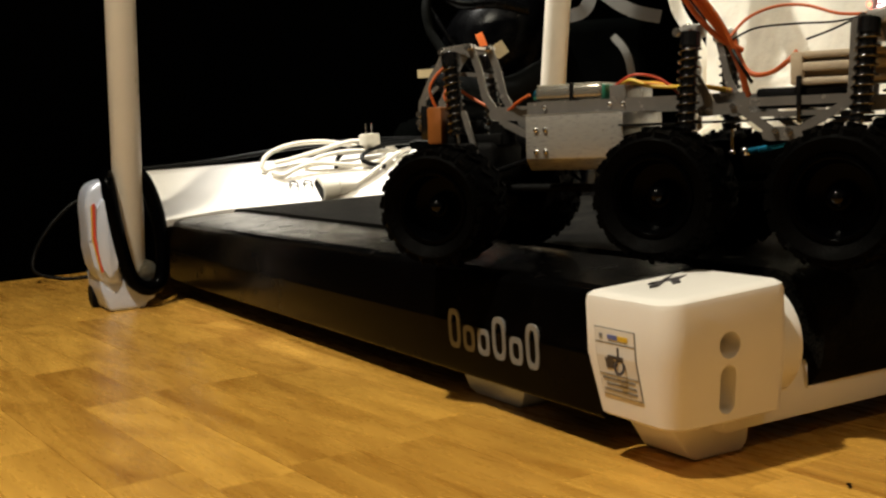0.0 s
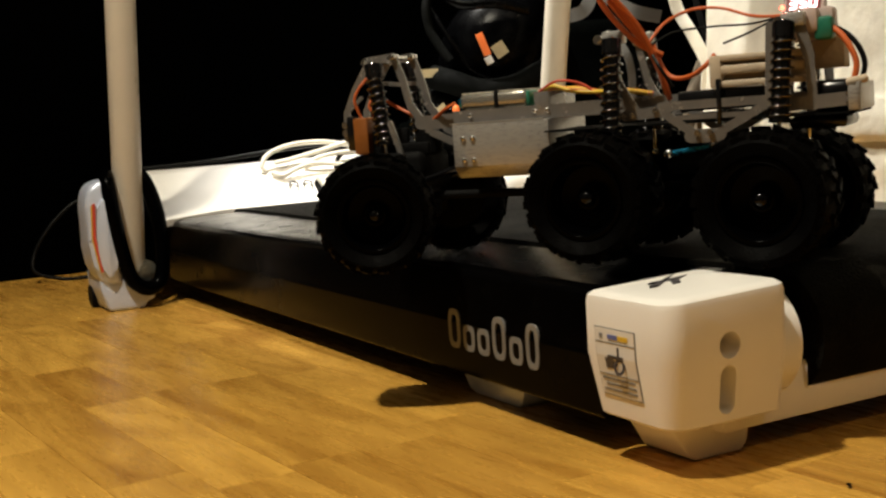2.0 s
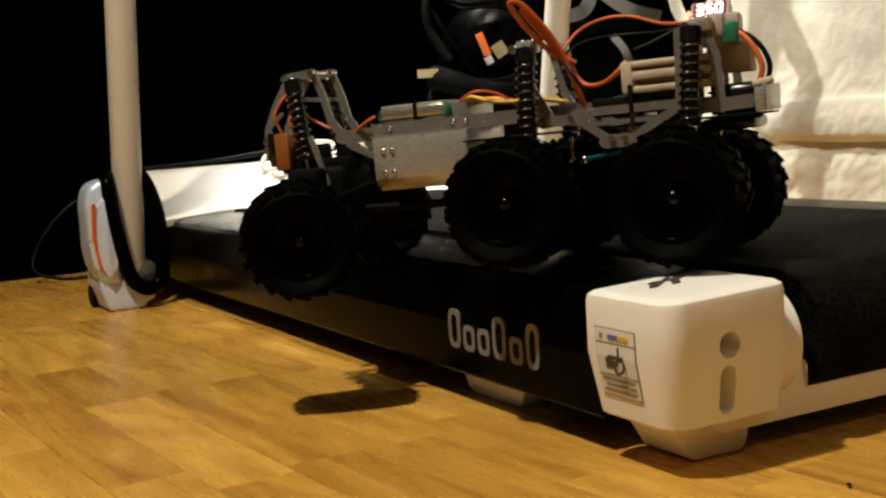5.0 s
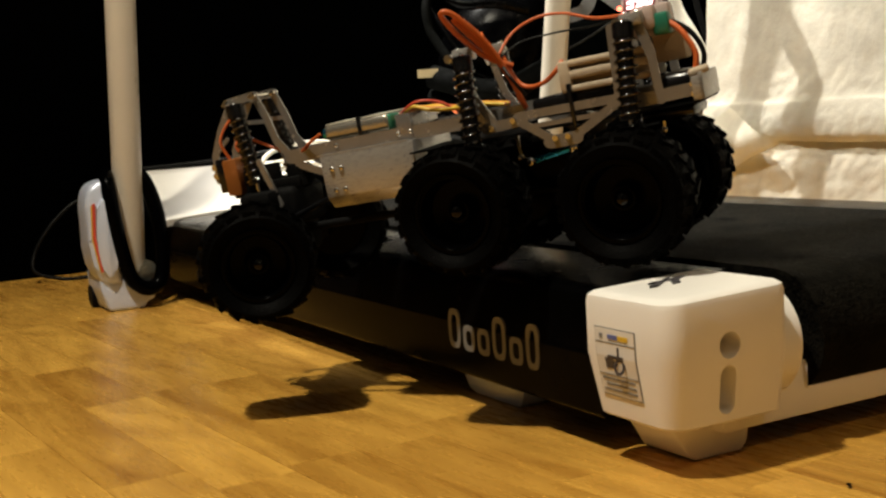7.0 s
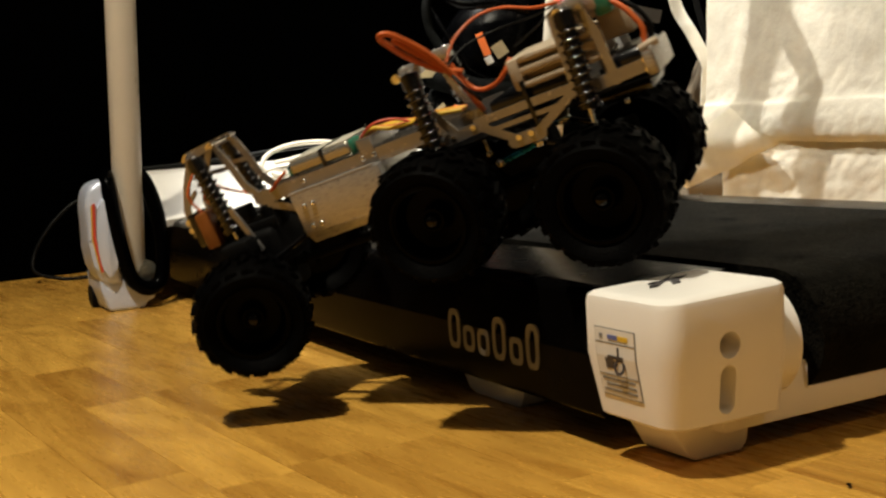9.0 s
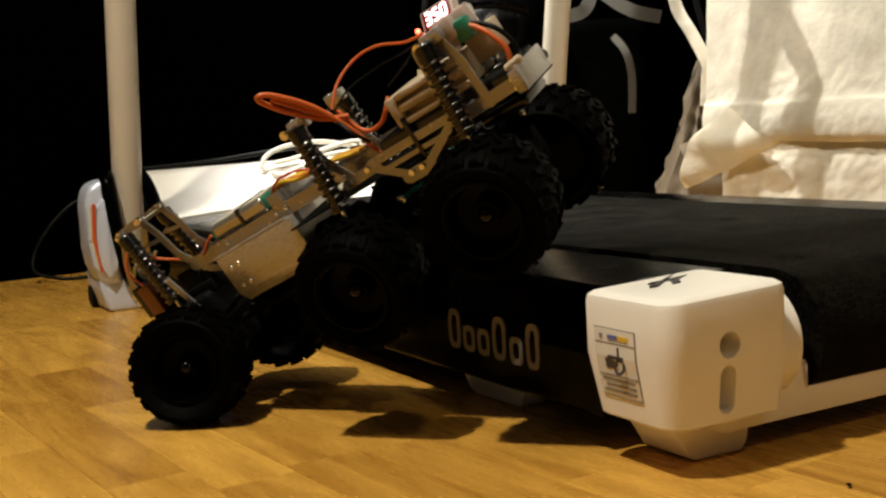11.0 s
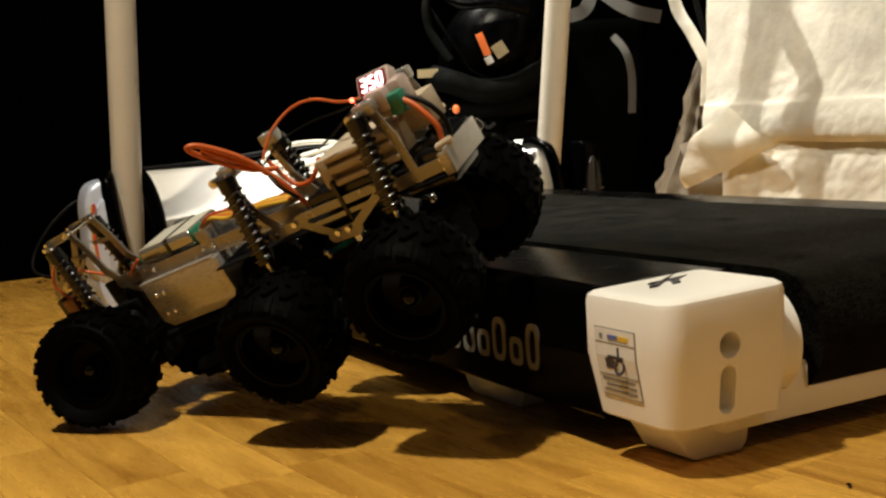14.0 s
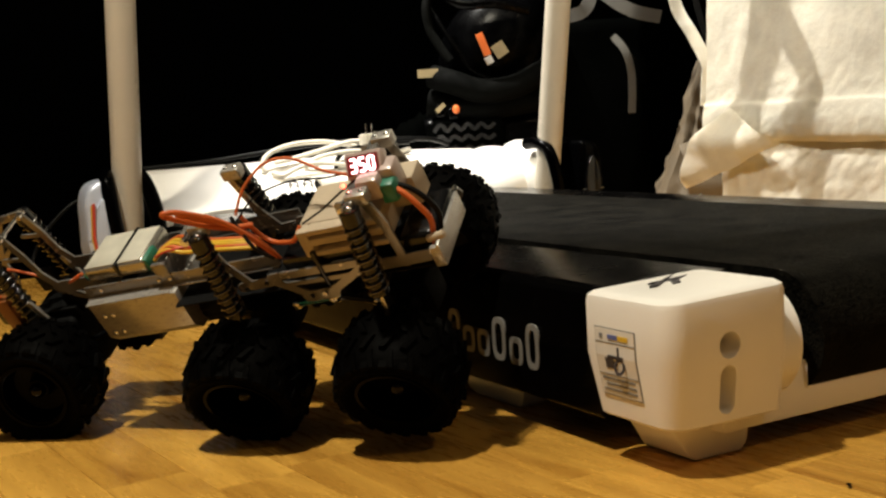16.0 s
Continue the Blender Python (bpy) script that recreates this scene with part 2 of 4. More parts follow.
def merge(bm, inside):
    """Welds overlapping pieces into one body; inside: a point within one of them."""
    b = ball(inside, 0.0004, seg=6)
    obs = []
    for q in (bm, b):
        me = bpy.data.meshes.new("tmp")
        bmesh.ops.recalc_face_normals(q, faces=q.faces)
        q.to_mesh(me)
        q.free()
        obs.append(new("tmp", me))
    mod = obs[0].modifiers.new("weld", "BOOLEAN")
    mod.operation, mod.object, mod.solver, mod.use_self = "UNION", obs[1], "EXACT", True
    bpy.context.view_layer.update()
    dg = bpy.context.evaluated_depsgraph_get()
    out = bmesh.new()
    out.from_mesh(obs[0].evaluated_get(dg).to_mesh())
    for ob in obs:
        bpy.data.objects.remove(ob)
    return out


# ---- the room ----
def slab(name, x0, x1, y0, y1, z0, z1, material, label):
    return tagged(link_mesh(name, box(x0, x1, y0, y1, z0, z1), material, 0), label, name.split("_")[0], kind="structure")


RX0, RX1, RY0, RY1, RZ = -2.2, 1.75, -2.4, 1.83, 2.45
# north and east walls take the near-black colour in place of real darkness
slab("wall_north", RX0 - 0.1, RX1 + 0.1, RY1, RY1 + 0.1, 0, RZ, UNLITWALL, "wall behind the treadmill, coloured near-black for the unlit background")
slab("wall_south", RX0 - 0.1, RX1 + 0.1, RY0 - 0.1, RY0, 0, RZ, WALL, "unseen wall behind the camera, darkened to cut bounce light")
slab("wall_west", RX0 - 0.1, RX0, RY0, RY1, 0, RZ, WALL, "unseen side wall, darkened to cut bounce light")
slab("wall_east", RX1, RX1 + 0.1, RY0, RY1, 0, RZ, UNLITWALL, "side wall beyond the canvas, coloured near-black for the unlit background")
slab("ceiling", RX0 - 0.1, RX1 + 0.1, RY0 - 0.1, RY1 + 0.1, RZ, RZ + 0.1, CEIL, "unseen ceiling, darkened to cut bounce light")
floor = slab("floor", RX0 - 0.1, RX1 + 0.1, RY0 - 0.1, RY1 + 0.1, -0.1, -0.0022, JOINT, "honey-coloured wood laminate floor")


# ---- treadmill ----
W, ZR, L0, L1 = 0.668, 0.126, 0.02, 1.29
BELTZ = 0.130
mill = tagged(thing("treadmill"), "white and black folding treadmill standing on the laminate floor", "treadmill")


def rail(side):
    """Glossy black side rail: skirt and foot board in one profile."""
    s = [(-0.004, 0.030), (0.000, 0.0265), (0.018, 0.0265), (0.022, 0.034), (0.022, 0.100), (0.128, 0.106), (0.130, 0.127), (0.127, 0.1295), (0.020, 0.1275), (0.008, 0.1255), (0.004, 0.121), (-0.003, 0.080), (-0.004, 0.076)]
    pts = [(x if side < 0 else W - x, z) for x, z in s]
    return prism(pts, "y", 0.085, 1.30, 0.0012)


for side in (-1, 1):
    part("side_rail", rail(side), GLOSSBLACK, mill, "glossy black side rail")
# belt loop over two rollers
loop = [(0.040 + 0.0505 * math.cos(a), 0.082 + 0.0505 * math.sin(a)) for a in (math.pi / 2 + math.pi * k / 12 for k in range(13))]
loop += [(1.34 + 0.0505 * math.cos(a), 0.082 + 0.0505 * math.sin(a)) for a in (-math.pi / 2 + math.pi * k / 12 for k in range(13))]
part("running_belt", prism(loop, "x", 0.136, W - 0.136), BELT, mill, "black textured running belt")
part("deck_frame", box(0.03, W - 0.03, 0.12, 1.28, 0.036, 0.070, 0.004), MATTBLACK, mill)
part("motor_tray", box(0.004, W - 0.004, 1.24, 1.72, 0.034, 0.118, 0.004), MATTBLACK, mill)
part("rear_crossbar", box(0.05, W - 0.05, 0.008, 0.034, 0.0205, 0.0640, 0.004), WHITE, mill, "white rear crossbar")


def end_cap(side):
    """White rear corner cap with a round and a long recess at the back and a foot below."""
    bm = bmesh.new()
    rows = [(0.036, -0.0095, 0.090, -0.010, 0.074), (0.038, -0.012, 0.093, -0.013, 0.076), (0.085, -0.0195, 0.095, -0.019, 0.081), (0.124, -0.0205, 0.094, -0.0205, 0.079), (0.1285, -0.0195, 0.093, -0.0195, 0.078), (0.1310, -0.0165, 0.090, -0.0165, 0.075), (0.1318, -0.0120, 0.086, -0.0120, 0.071)]
    vs = []
    for z, x0, x1, y0, y1 in rows:
        rr = 0.018
        ring = []
        for cx, cy, a0, r in ((x0 + rr, y0 + rr, math.pi, rr), (x1 - 0.012, y0 + 0.012, 1.5 * math.pi, 0.012), (x1 - 0.008, y1 - 0.008, 0, 0.008), (x0 + 0.006, y1 - 0.006, math.pi / 2, 0.006)):
            for k in range(7):
                a = a0 + k / 6 * math.pi / 2
                ring.append(bm.verts.new((cx + r * math.cos(a), cy + r * math.sin(a), z + (0.004 * (cx + r * math.cos(a) + 0.02) / 0.12 if z > 0.1 else 0))))
        vs.append(ring)
    for A, B in zip(vs, vs[1:]):
        for k in range(len(A)):
            bm.faces.new((A[k], A[(k + 1) % len(A)], B[(k + 1) % len(A)], B[k]))
    bm.faces.new(vs[0][::-1])
    bm.faces.new(vs[-1])
    if side > 0:
        bm.transform(Matrix.Translation((W, 0, 0)) @ Matrix.Diagonal((-1, 1, 1, 1)))
    return bm


def place(side, bm):
    if side > 0:
        bm.transform(Matrix.Translation((W, 0, 0)) @ Matrix.Diagonal((-1, 1, 1, 1)))
    return bm


for side in (-1, 1):
    shell_bm = end_cap(side)
    slot = [(0.0345 + 0.0074 * math.cos(a), (0.0725 if math.sin(a) >= 0 else 0.0510) + 0.0075 * math.sin(a)) for a in (2 * math.pi * k / 28 for k in range(28))]
    shell_bm = carve(shell_bm, place(side, cat(prism(slot, "y", -0.06, 0.006), prism([(0.0355 + 0.0098 * math.cos(a), 0.0945 + 0.0098 * math.sin(a)) for a in (2 * math.pi * k / 32 for k in range(32))], "y", -0.06, 0.006))))
    cap = part("end_cap", shell_bm, WHITE, mill, "scuffed white plastic end cap with two recesses")
    part("roller_cheek", place(side, cat(rod((0.080, 0.036, 0.082), (0.121, 0.036, 0.082), 0.0455, 40, bevel=0.006))), WHITE, cap)
    part("cap_foot", place(side, prism([(0.008, 0.038), (0.092, 0.038), (0.086, 0.006), (0.080, 0.0), (0.036, 0.0), (0.028, 0.004)], "y", 0.022, 0.078, 0.003)), WHITE, cap)
# the warning label: a printed panel on the cap's side
cap = mill.children[[o.name for o in mill.children].index("end_cap")]


def side_panel(y0, y1, z0, z1, proud, material, name, parent):
    """A thin print on the slightly leaning side of the cap."""
    def px(z):
        return (-0.0123 - (z - 0.04) * 0.0072 / 0.045 if z < 0.085 else -0.0195 - (z - 0.085) * 0.0010 / 0.041) - proud
    bm = bmesh.new()
    zs = [z0, z1] if z1 < 0.085 or z0 > 0.085 else [z0, 0.085, z1]
    a = [bm.verts.new((px(z), y0, z)) for z in zs] + [bm.verts.new((px(z), y1, z)) for z in reversed(zs)]
    b = [bm.verts.new((v.co.x + 0.0006, v.co.y, v.co.z)) for v in a]
    bm.faces.new(a)
    bm.faces.new(b[::-1])
    for i in range(len(a)):
        j = (i + 1) % len(a)
        bm.faces.new((a[i], a[j], b[j], b[i]))
    return part(name, bm, material, parent, smooth=0)


side_panel(0.0172, 0.0653, 0.0542, 0.1063, 0.0006, GREY, "label_border", cap)
side_panel(0.0180, 0.0645, 0.0550, 0.1055, 0.0010, PAPER, "warning_label", cap)["label"] = "white warning label with grey print"
side_panel(0.0180, 0.0645, 0.0952, 0.0958, 0.0014, GREY, "label_line", cap)
side_panel(0.0180, 0.0645, 0.0706, 0.0712, 0.0014, GREY, "label_line", cap)
for a, b, m in ((0.0555, 0.0590, GREY), (0.0370, 0.0490, BLUEPRINT), (0.0250, 0.0365, YELLOW)):
    side_panel(a, b, 0.0982, 0.1016, 0.0016, m, "print_bar", cap)
for k in range(3):
    side_panel(0.022, 0.061 - 0.003 * (k == 1), 0.0580 + 0.0043 * k, 0.0598 + 0.0043 * k, 0.0014, GREY, "print_bar", cap)
side_panel(0.044, 0.054, 0.076, 0.084, 0.0014, DARKPRINT, "pictogram", cap)
side_panel(0.032, 0.050, 0.0835, 0.0862, 0.0016, DARKPRINT, "pictogram", cap)
side_panel(0.0365, 0.0385, 0.086, 0.093, 0.0016, DARKPRINT, "pictogram", cap)
ring = spin([(0.0040, -0.0003), (0.0062, -0.0003), (0.0062, 0.0003), (0.0040, 0.0003), (0.0040, -0.0003)], 20)
ring.transform(Matrix.Translation((-0.0207, 0.0365, 0.0785)) @ Matrix.Rotation(math.pi / 2, 4, "Z") @ Matrix.Rotation(0.16, 4, "X"))
part("pictogram", ring, DARKPRINT, cap)
# a plain dark mark on the cap's top
for pts in ([(0.008, 0.034), (0.018, 0.036), (0.062, 0.071), (0.050, 0.063)], [(0.016, 0.046), (0.022, 0.048), (0.050, 0.050), (0.064, 0.058)], [(0.030, 0.034), (0.038, 0.035), (0.046, 0.046), (0.038, 0.047)]):
    part("printed_mark", prism(pts, "z", 0.1335, 0.1350), DARKPRINT, cap, smooth=0)

# the maker's mark on the side rail as a row of plain hollow ovals
def oval(y, z0, z1, w, stroke):
    """A hollow rounded shape printed on the rail, in the y-z plane."""
    bm = bmesh.new()
    n = 28
    loops = []
    for inset in (0.0, stroke):
        for x in (-0.0046, -0.0026):
            ring = []
            for k in range(n):
                a = 2 * math.pi * k / n
                c, q = math.cos(a), math.sin(a)
                ring.append(bm.verts.new((x, y + (w / 2 - inset) * math.copysign(abs(c) ** 0.6, c), (z0 + z1) / 2 + ((z1 - z0) / 2 - inset) * math.copysign(abs(q) ** 0.6, q))))
            loops.append(ring)
    for A, B in ((loops[0], loops[1]), (loops[2], loops[3]), (loops[0], loops[2]), (loops[1], loops[3])):
        for k in range(n):
            bm.faces.new((A[k], A[(k + 1) % n], B[(k + 1) % n], B[k]))
    return bm


ra = mill.children[0]
for y, w, top in ((0.3150, 0.022, 0.0885), (0.2880, 0.021, 0.0760), (0.2615, 0.021, 0.0760), (0.2340, 0.022, 0.0900), (0.2060, 0.021, 0.0760), (0.1795, 0.020, 0.0905)):
    part("printed_mark", oval(y, 0.0515, top, w, 0.0052), GREY, ra, smooth=0)
# mid feet under the rails
for side in (-1, 1):
    part("support_foot", place(side, prism([(0.245, 0.004), (0.252, 0.0), (0.330, 0.0), (0.342, 0.004), (0.362, 0.030), (0.235, 0.030)], "x", 0.022, 0.060, 0.003)), SILVER, mill, "grey rubber support foot")

# motor hood, rounded white cover between the uprights
def hood():
    bm = bmesh.new()
    rows = []
    for i in range(25):
        u = i / 24
        x = -0.035 + u * (W + 0.07)
        e = min(1, 4.2 * min(u, 1 - u) + 0.55)
        y0 = 1.385 - 0.135 * max(0, 1 - min(u, 1 - u) / 0.22)
        prof = [(y0, 0.119), (y0, 0.130), (y0 + 0.006, 0.1335), (1.43, 0.172), (1.475, 0.1985), (1.50, 0.2035), (1.58, 0.204), (1.70, 0.19), (1.735, 0.17), (1.74, 0.03)]
        rows.append([bm.verts.new((x, y, z if z < 0.14 else 0.134 + (z - 0.134) * (0.85 + 0.15 * e))) for y, z in prof])
    for A, B in zip(rows, rows[1:]):
        for k in range(len(A) - 1):
            bm.faces.new((A[k], A[k + 1], B[k + 1], B[k]))
    bm.faces.new(rows[0])
    bm.faces.new(rows[-1][::-1])
    return bm


hd = part("motor_hood", hood(), WHITE, mill, "white plastic motor hood", 50)
for k in range(2):
    part("printed_mark", tube([(0.262 + 0.028 * k, 1.412, 0.1605), (0.270 + 0.028 * k, 1.420, 0.1675), (0.281 + 0.028 * k, 1.416, 0.1640), (0.276 + 0.028 * k, 1.408, 0.1575)], 0.0016, 6, 5), DARKPRINT, hd)


def pod(side):
    """Base of an upright: silver shell, black trim round the pole, red stripe, foot."""
    prof = [(-0.142, 0.056), (-0.147, 0.075), (-0.151, 0.105), (-0.152, 0.168), (-0.146, 0.195), (-0.129, 0.206), (-0.104, 0.208), (-0.104, 0.040), (-0.134, 0.045)]
    return place(side, prism(prof, "y", 1.200, 1.268, 0.010, 3))


for side in (-1, 1):
    p = part("upright_base", pod(side), SILVER if side < 0 else RIM, mill, "rounded upright base")
    part("outer_disc", place(side, prism([(-0.1245 + 0.0155 * math.cos(a), 0.116 + 0.062 * math.sin(a)) for a in (2 * math.pi * k / 28 for k in range(28))], "y", 1.1925, 1.206, 0.003)), SILVER if side < 0 else BLACKPL, p)
    part("seam", place(side, box(-0.1505, -0.106, 1.1988, 1.203, 0.1135, 0.1150)), GREY, p)
    part("inner_trim", place(side, prism([(-0.124, 0.208), (-0.118, 0.180), (-0.110, 0.127), (-0.102, 0.060), (-0.086, 0.032), (-0.042, 0.032), (-0.034, 0.060), (-0.034, 0.127), (-0.050, 0.185), (-0.060, 0.203), (-0.088, 0.219)], "y", 1.244, 1.302, 0.008, 3)), RIM, p, "glossy black trim")
    part("pivot_bolt", place(side, cat(rod((-0.060, 1.228, 0.056), (-0.060, 1.268, 0.056), 0.017, 24, bevel=0.005), rod((-0.060, 1.224, 0.056), (-0.060, 1.230, 0.056), 0.008, 6, bevel=0.001))), DULL, p, "dull grey pivot bolt")
    if side < 0:
        part("stripe", prism([(-0.1425, 0.170), (-0.1375, 0.172), (-0.1410, 0.118), (-0.1340, 0.066), (-0.1375, 0.064), (-0.1455, 0.118)], "y", 1.1955, 1.203), RED, p, "thin red stripe")
        part("stripe", prism([(-0.1440, 0.168), (-0.1427, 0.168), (-0.1458, 0.118), (-0.1380, 0.066), (-0.1392, 0.066), (-0.1470, 0.118)], "y", 1.1965, 1.203), YELLOW, p, "thin yellow stripe")
    if side > 0:
        part("hood_ear", cat(ball((W + 0.052, 1.335, 0.124), 1.0, (0.050, 0.098, 0.090), 40), ball((W + 0.006, 1.375, 0.116), 1.0, (0.085, 0.115, 0.089), 40)), WHITE, p, "white plastic shoulder of the hood", 60)
    band = [(-0.100, 1.262, 0.212), (-0.113, 1.212, 0.207), (-0.114, 1.198, 0.180), (-0.109, 1.195, 0.130), (-0.101, 1.195, 0.080), (-0.090, 1.196, 0.046), (-0.068, 1.199, 0.031), (-0.046, 1.204, 0.042), (-0.036, 1.212, 0.090), (-0.038, 1.220, 0.150), (-0.050, 1.226, 0.196), (-0.062, 1.234, 0.214)]
    if side > 0:
        band = [(-0.030, 1.275, 0.206), (-0.030, 1.240, 0.208), (-0.034, 1.212, 0.197), (-0.038, 1.202, 0.177), (-0.044, 1.202, 0.155), (-0.052, 1.206, 0.126), (-0.056, 1.212, 0.090)]
    part("trim_band", place(side, tube(band, 0.0115, 14, 6)), RIM, p, "glossy black trim band", 80)
    part("base_foot", place(side, prism([(-0.140, 0.062), (-0.108, 0.062), (-0.096, 0.036), (-0.042, 0.030), (-0.047, 0.022), (-0.062, 0.019), (-0.069, 0.005), (-0.075, 0.0), (-0.124, 0.0), (-0.131, 0.005), (-0.138, 0.034)], "y", 1.207, 1.30, 0.005, 3)), SILVER, p, "silver foot of the upright")
    part("transport_roller", place(side, rod((-0.139, 1.290, 0.020), (-0.110, 1.290, 0.020), 0.020, 20, bevel=0.003)), MATTBLACK, p, "black transport roller")
    x = -0.078 if side < 0 else W + 0.050
    dx = 0.005 if side < 0 else 0.010
    part("upright", rod((x - dx * 0.35, 1.2515, 0.060), (x + dx * 2.4, 1.085, 1.05), 0.0232, 32), POLE, mill, "cream enamelled steel upright")
part("handrail", tube([(0.742, 1.10, 0.93), (0.738, 1.112, 0.851), (0.735, 1.097, 0.814), (0.735, 1.071, 0.776), (0.735, 1.044, 0.732), (0.735, 1.031, 0.697), (0.735, 1.040, 0.655), (0.735, 1.050, 0.585)], 0.017, 14, 5), POLE, mill, "curved steel handrail")
part("handlebar", tube([(-0.066, 1.085, 1.04), (-0.05, 1.02, 1.08), (0.02, 0.99, 1.09), (W / 2, 0.98, 1.09), (W - 0.02, 0.99, 1.09), (W + 0.06, 1.02, 1.08), (W + 0.085, 1.085, 1.04)], 0.02, 14), POLE, mill)

# ---- rover ----
RW = 0.0550
rover = tagged(thing("six_wheeled_rover"), "six-wheeled robot rover with aluminium chassis, loose wires and black tyres", "robot")


def tyre():
    w = 0.029
    prof = [(0.033, -0.020), (0.036, -w + 0.003), (0.046, -w - 0.002), (0.0505, -w + 0.002), (0.0535, -0.020), (0.0545, -0.008), (0.0545, 0.008), (0.0535, 0.020), (0.0505, w - 0.002), (0.046, w + 0.002), (0.036, w - 0.003), (0.033, 0.020)]
    prof = [(r * 0.962, y * 1.04) for r, y in prof]
    bm = spin(prof + prof[:1], 48)
    bmesh.ops.remove_doubles(bm, verts=bm.verts, dist=1e-6)
    lugs = []
    n = 20
    for k in range(n):
        for s in (-1, 1):
            a = 2 * math.pi * (k + (0.25 if s > 0 else -0.25)) / n
            for y0, y1, dr, tw, skew in ((0.002, 0.0145, 0.0552, 0.0048, 0.0035), (0.0155, 0.0298, 0.0538, 0.0052, -0.001)):
                b = bmesh.new()
                bmesh.ops.create_cube(b, size=1)
                for v in b.verts:
                    t = v.co.y + 0.5
                    yy = s * (y0 + (y1 - y0) * t)
                    zz = (0.046 if v.co.z < 0 else dr - (0.004 * t if y1 > 0.02 else 0.0))
                    v.co = Vector(((v.co.x * tw * (1.15 if v.co.z < 0 else 0.85)) + skew * t * 2, yy, zz))
                b.transform(Matrix.Rotation(a, 4, "Y"))
                lugs.append(b)
    # side lugs on the shoulders
    for k in range(n):
        for s in (-1, 1):
            a = 2 * math.pi * (k + 0.5) / n
            b = box(-0.0032, 0.0032, s * 0.0275 - 0.003, s * 0.0275 + 0.003, 0.0452, 0.0505)
            b.transform(Matrix.Rotation(a, 4, "Y"))
            lugs.append(b)
    return merge(cat(bm, *lugs), (0, 0, 0.050))


def wheel_dish():
    prof = [(0.0345, 0.024), (0.0345, 0.0265), (0.0315, 0.0265), (0.030, 0.018), (0.026, 0.008), (0.012, 0.005), (0.010, 0.013), (0.0005, 0.014), (0.0005, -0.012), (0.0345, -0.012), (0.0345, 0.024)]
    return spin([(r * 0.962, y * 1.04) for r, y in prof], 40)


def wheel():
    w = part("wheel", wheel_dish(), RIM, rover, "black wheel with a dished rim", 50)
    part("tyre", tyre(), RUBBER, w, "knobbly black rubber tyre", 40)
    part("hub", ball((0, 0.013, 0), 0.0078, (1, 1.15, 1), 20), HUB, w, "glossy black hub cap", 80)
    part("rim_lip", spin([(0.0300 + 0.0016 * math.cos(k * math.pi / 4), 0.0235 + 0.0016 * math.sin(k * math.pi / 4)) for k in range(9)], 40), RIM, w)
    return w


WY, FY = 0.084, 0.077
PLACES = {"fn": (0.215, FY), "mn": (0.0, WY), "rn": (-0.140, WY), "ff": (0.215, -FY), "mf": (0.0, -WY), "rf": (-0.140, -WY)}
first = wheel()
wheels = {"fn": first}
for key in ("mn", "rn", "ff", "mf", "rf"):
    wheels[key] = copy_thing(first, Matrix())

# aluminium box with bevelled lower edges and screws
tray = part("battery_box", prism([(0.044, 0.1265), (0.044, 0.088), (0.035, 0.0775), (-0.035, 0.0775), (-0.044, 0.088), (-0.044, 0.1265)], "x", 0.053, 0.1475, 0.0009), ALU, rover, "brushed aluminium box with screws")
for sx in (0.137, 0.1275):
    for z in (0.1135, 0.094):
        part("screw", ball((sx, 0.0445, z), 0.0026, (1, 0.7, 1), 10), STEEL, tray)
for y in (0.030, -0.0315):
    part("top_rail", cat(box(-0.052, 0.152, y, y + 0.0015, 0.1265, 0.1385), box(-0.052, 0.152, y - 0.004, y + 0.0055, 0.1265, 0.1278)), PLATE, rover, "thin aluminium top rail")
part("box_lid", box(0.058, 0.150, -0.044, 0.044, 0.1266, 0.1276), ALU, rover, "aluminium lid of the box")
part("end_bracket", cat(box(0.0560, 0.0576, -0.030, 0.030, 0.118, 0.150, 0.0004), box(0.0560, 0.0700, 0.028, 0.0325, 0.126, 0.150, 0.0004)), PLATE, rover)
for sx in (0.134, 0.070, 0.058):
    part("screw", ball((sx, 0.0325, 0.1335), 0.0024, (1, 0.7, 1), 10), STEEL, rover)
pk = part("battery_pack", box(0.080, 0.148, -0.026, 0.026, 0.138, 0.1535, 0.005, 3), WRAP, rover, "battery pack in grey shrink wrap")
part("label_print", box(0.084, 0.1455, -0.0235, 0.0235, 0.1528, 0.1539, 0.0004), PACKLABEL, pk)
part("end_tape", box(0.078, 0.091, 0.002, 0.024, 0.1385, 0.1525, 0.003), GREEN, pk, "green connector block")
part("blue_end", box(0.143, 0.151, -0.024, 0.025, 0.1395, 0.1505, 0.004), BLUE, pk)
part("cable_tie", cat(box(0.108, 0.112, -0.0275, 0.0275, 0.1265, 0.1547, 0.0012), box(0.107, 0.113, 0.0265, 0.0305, 0.128, 0.134)), BLACKPL, rover, "black cable tie")
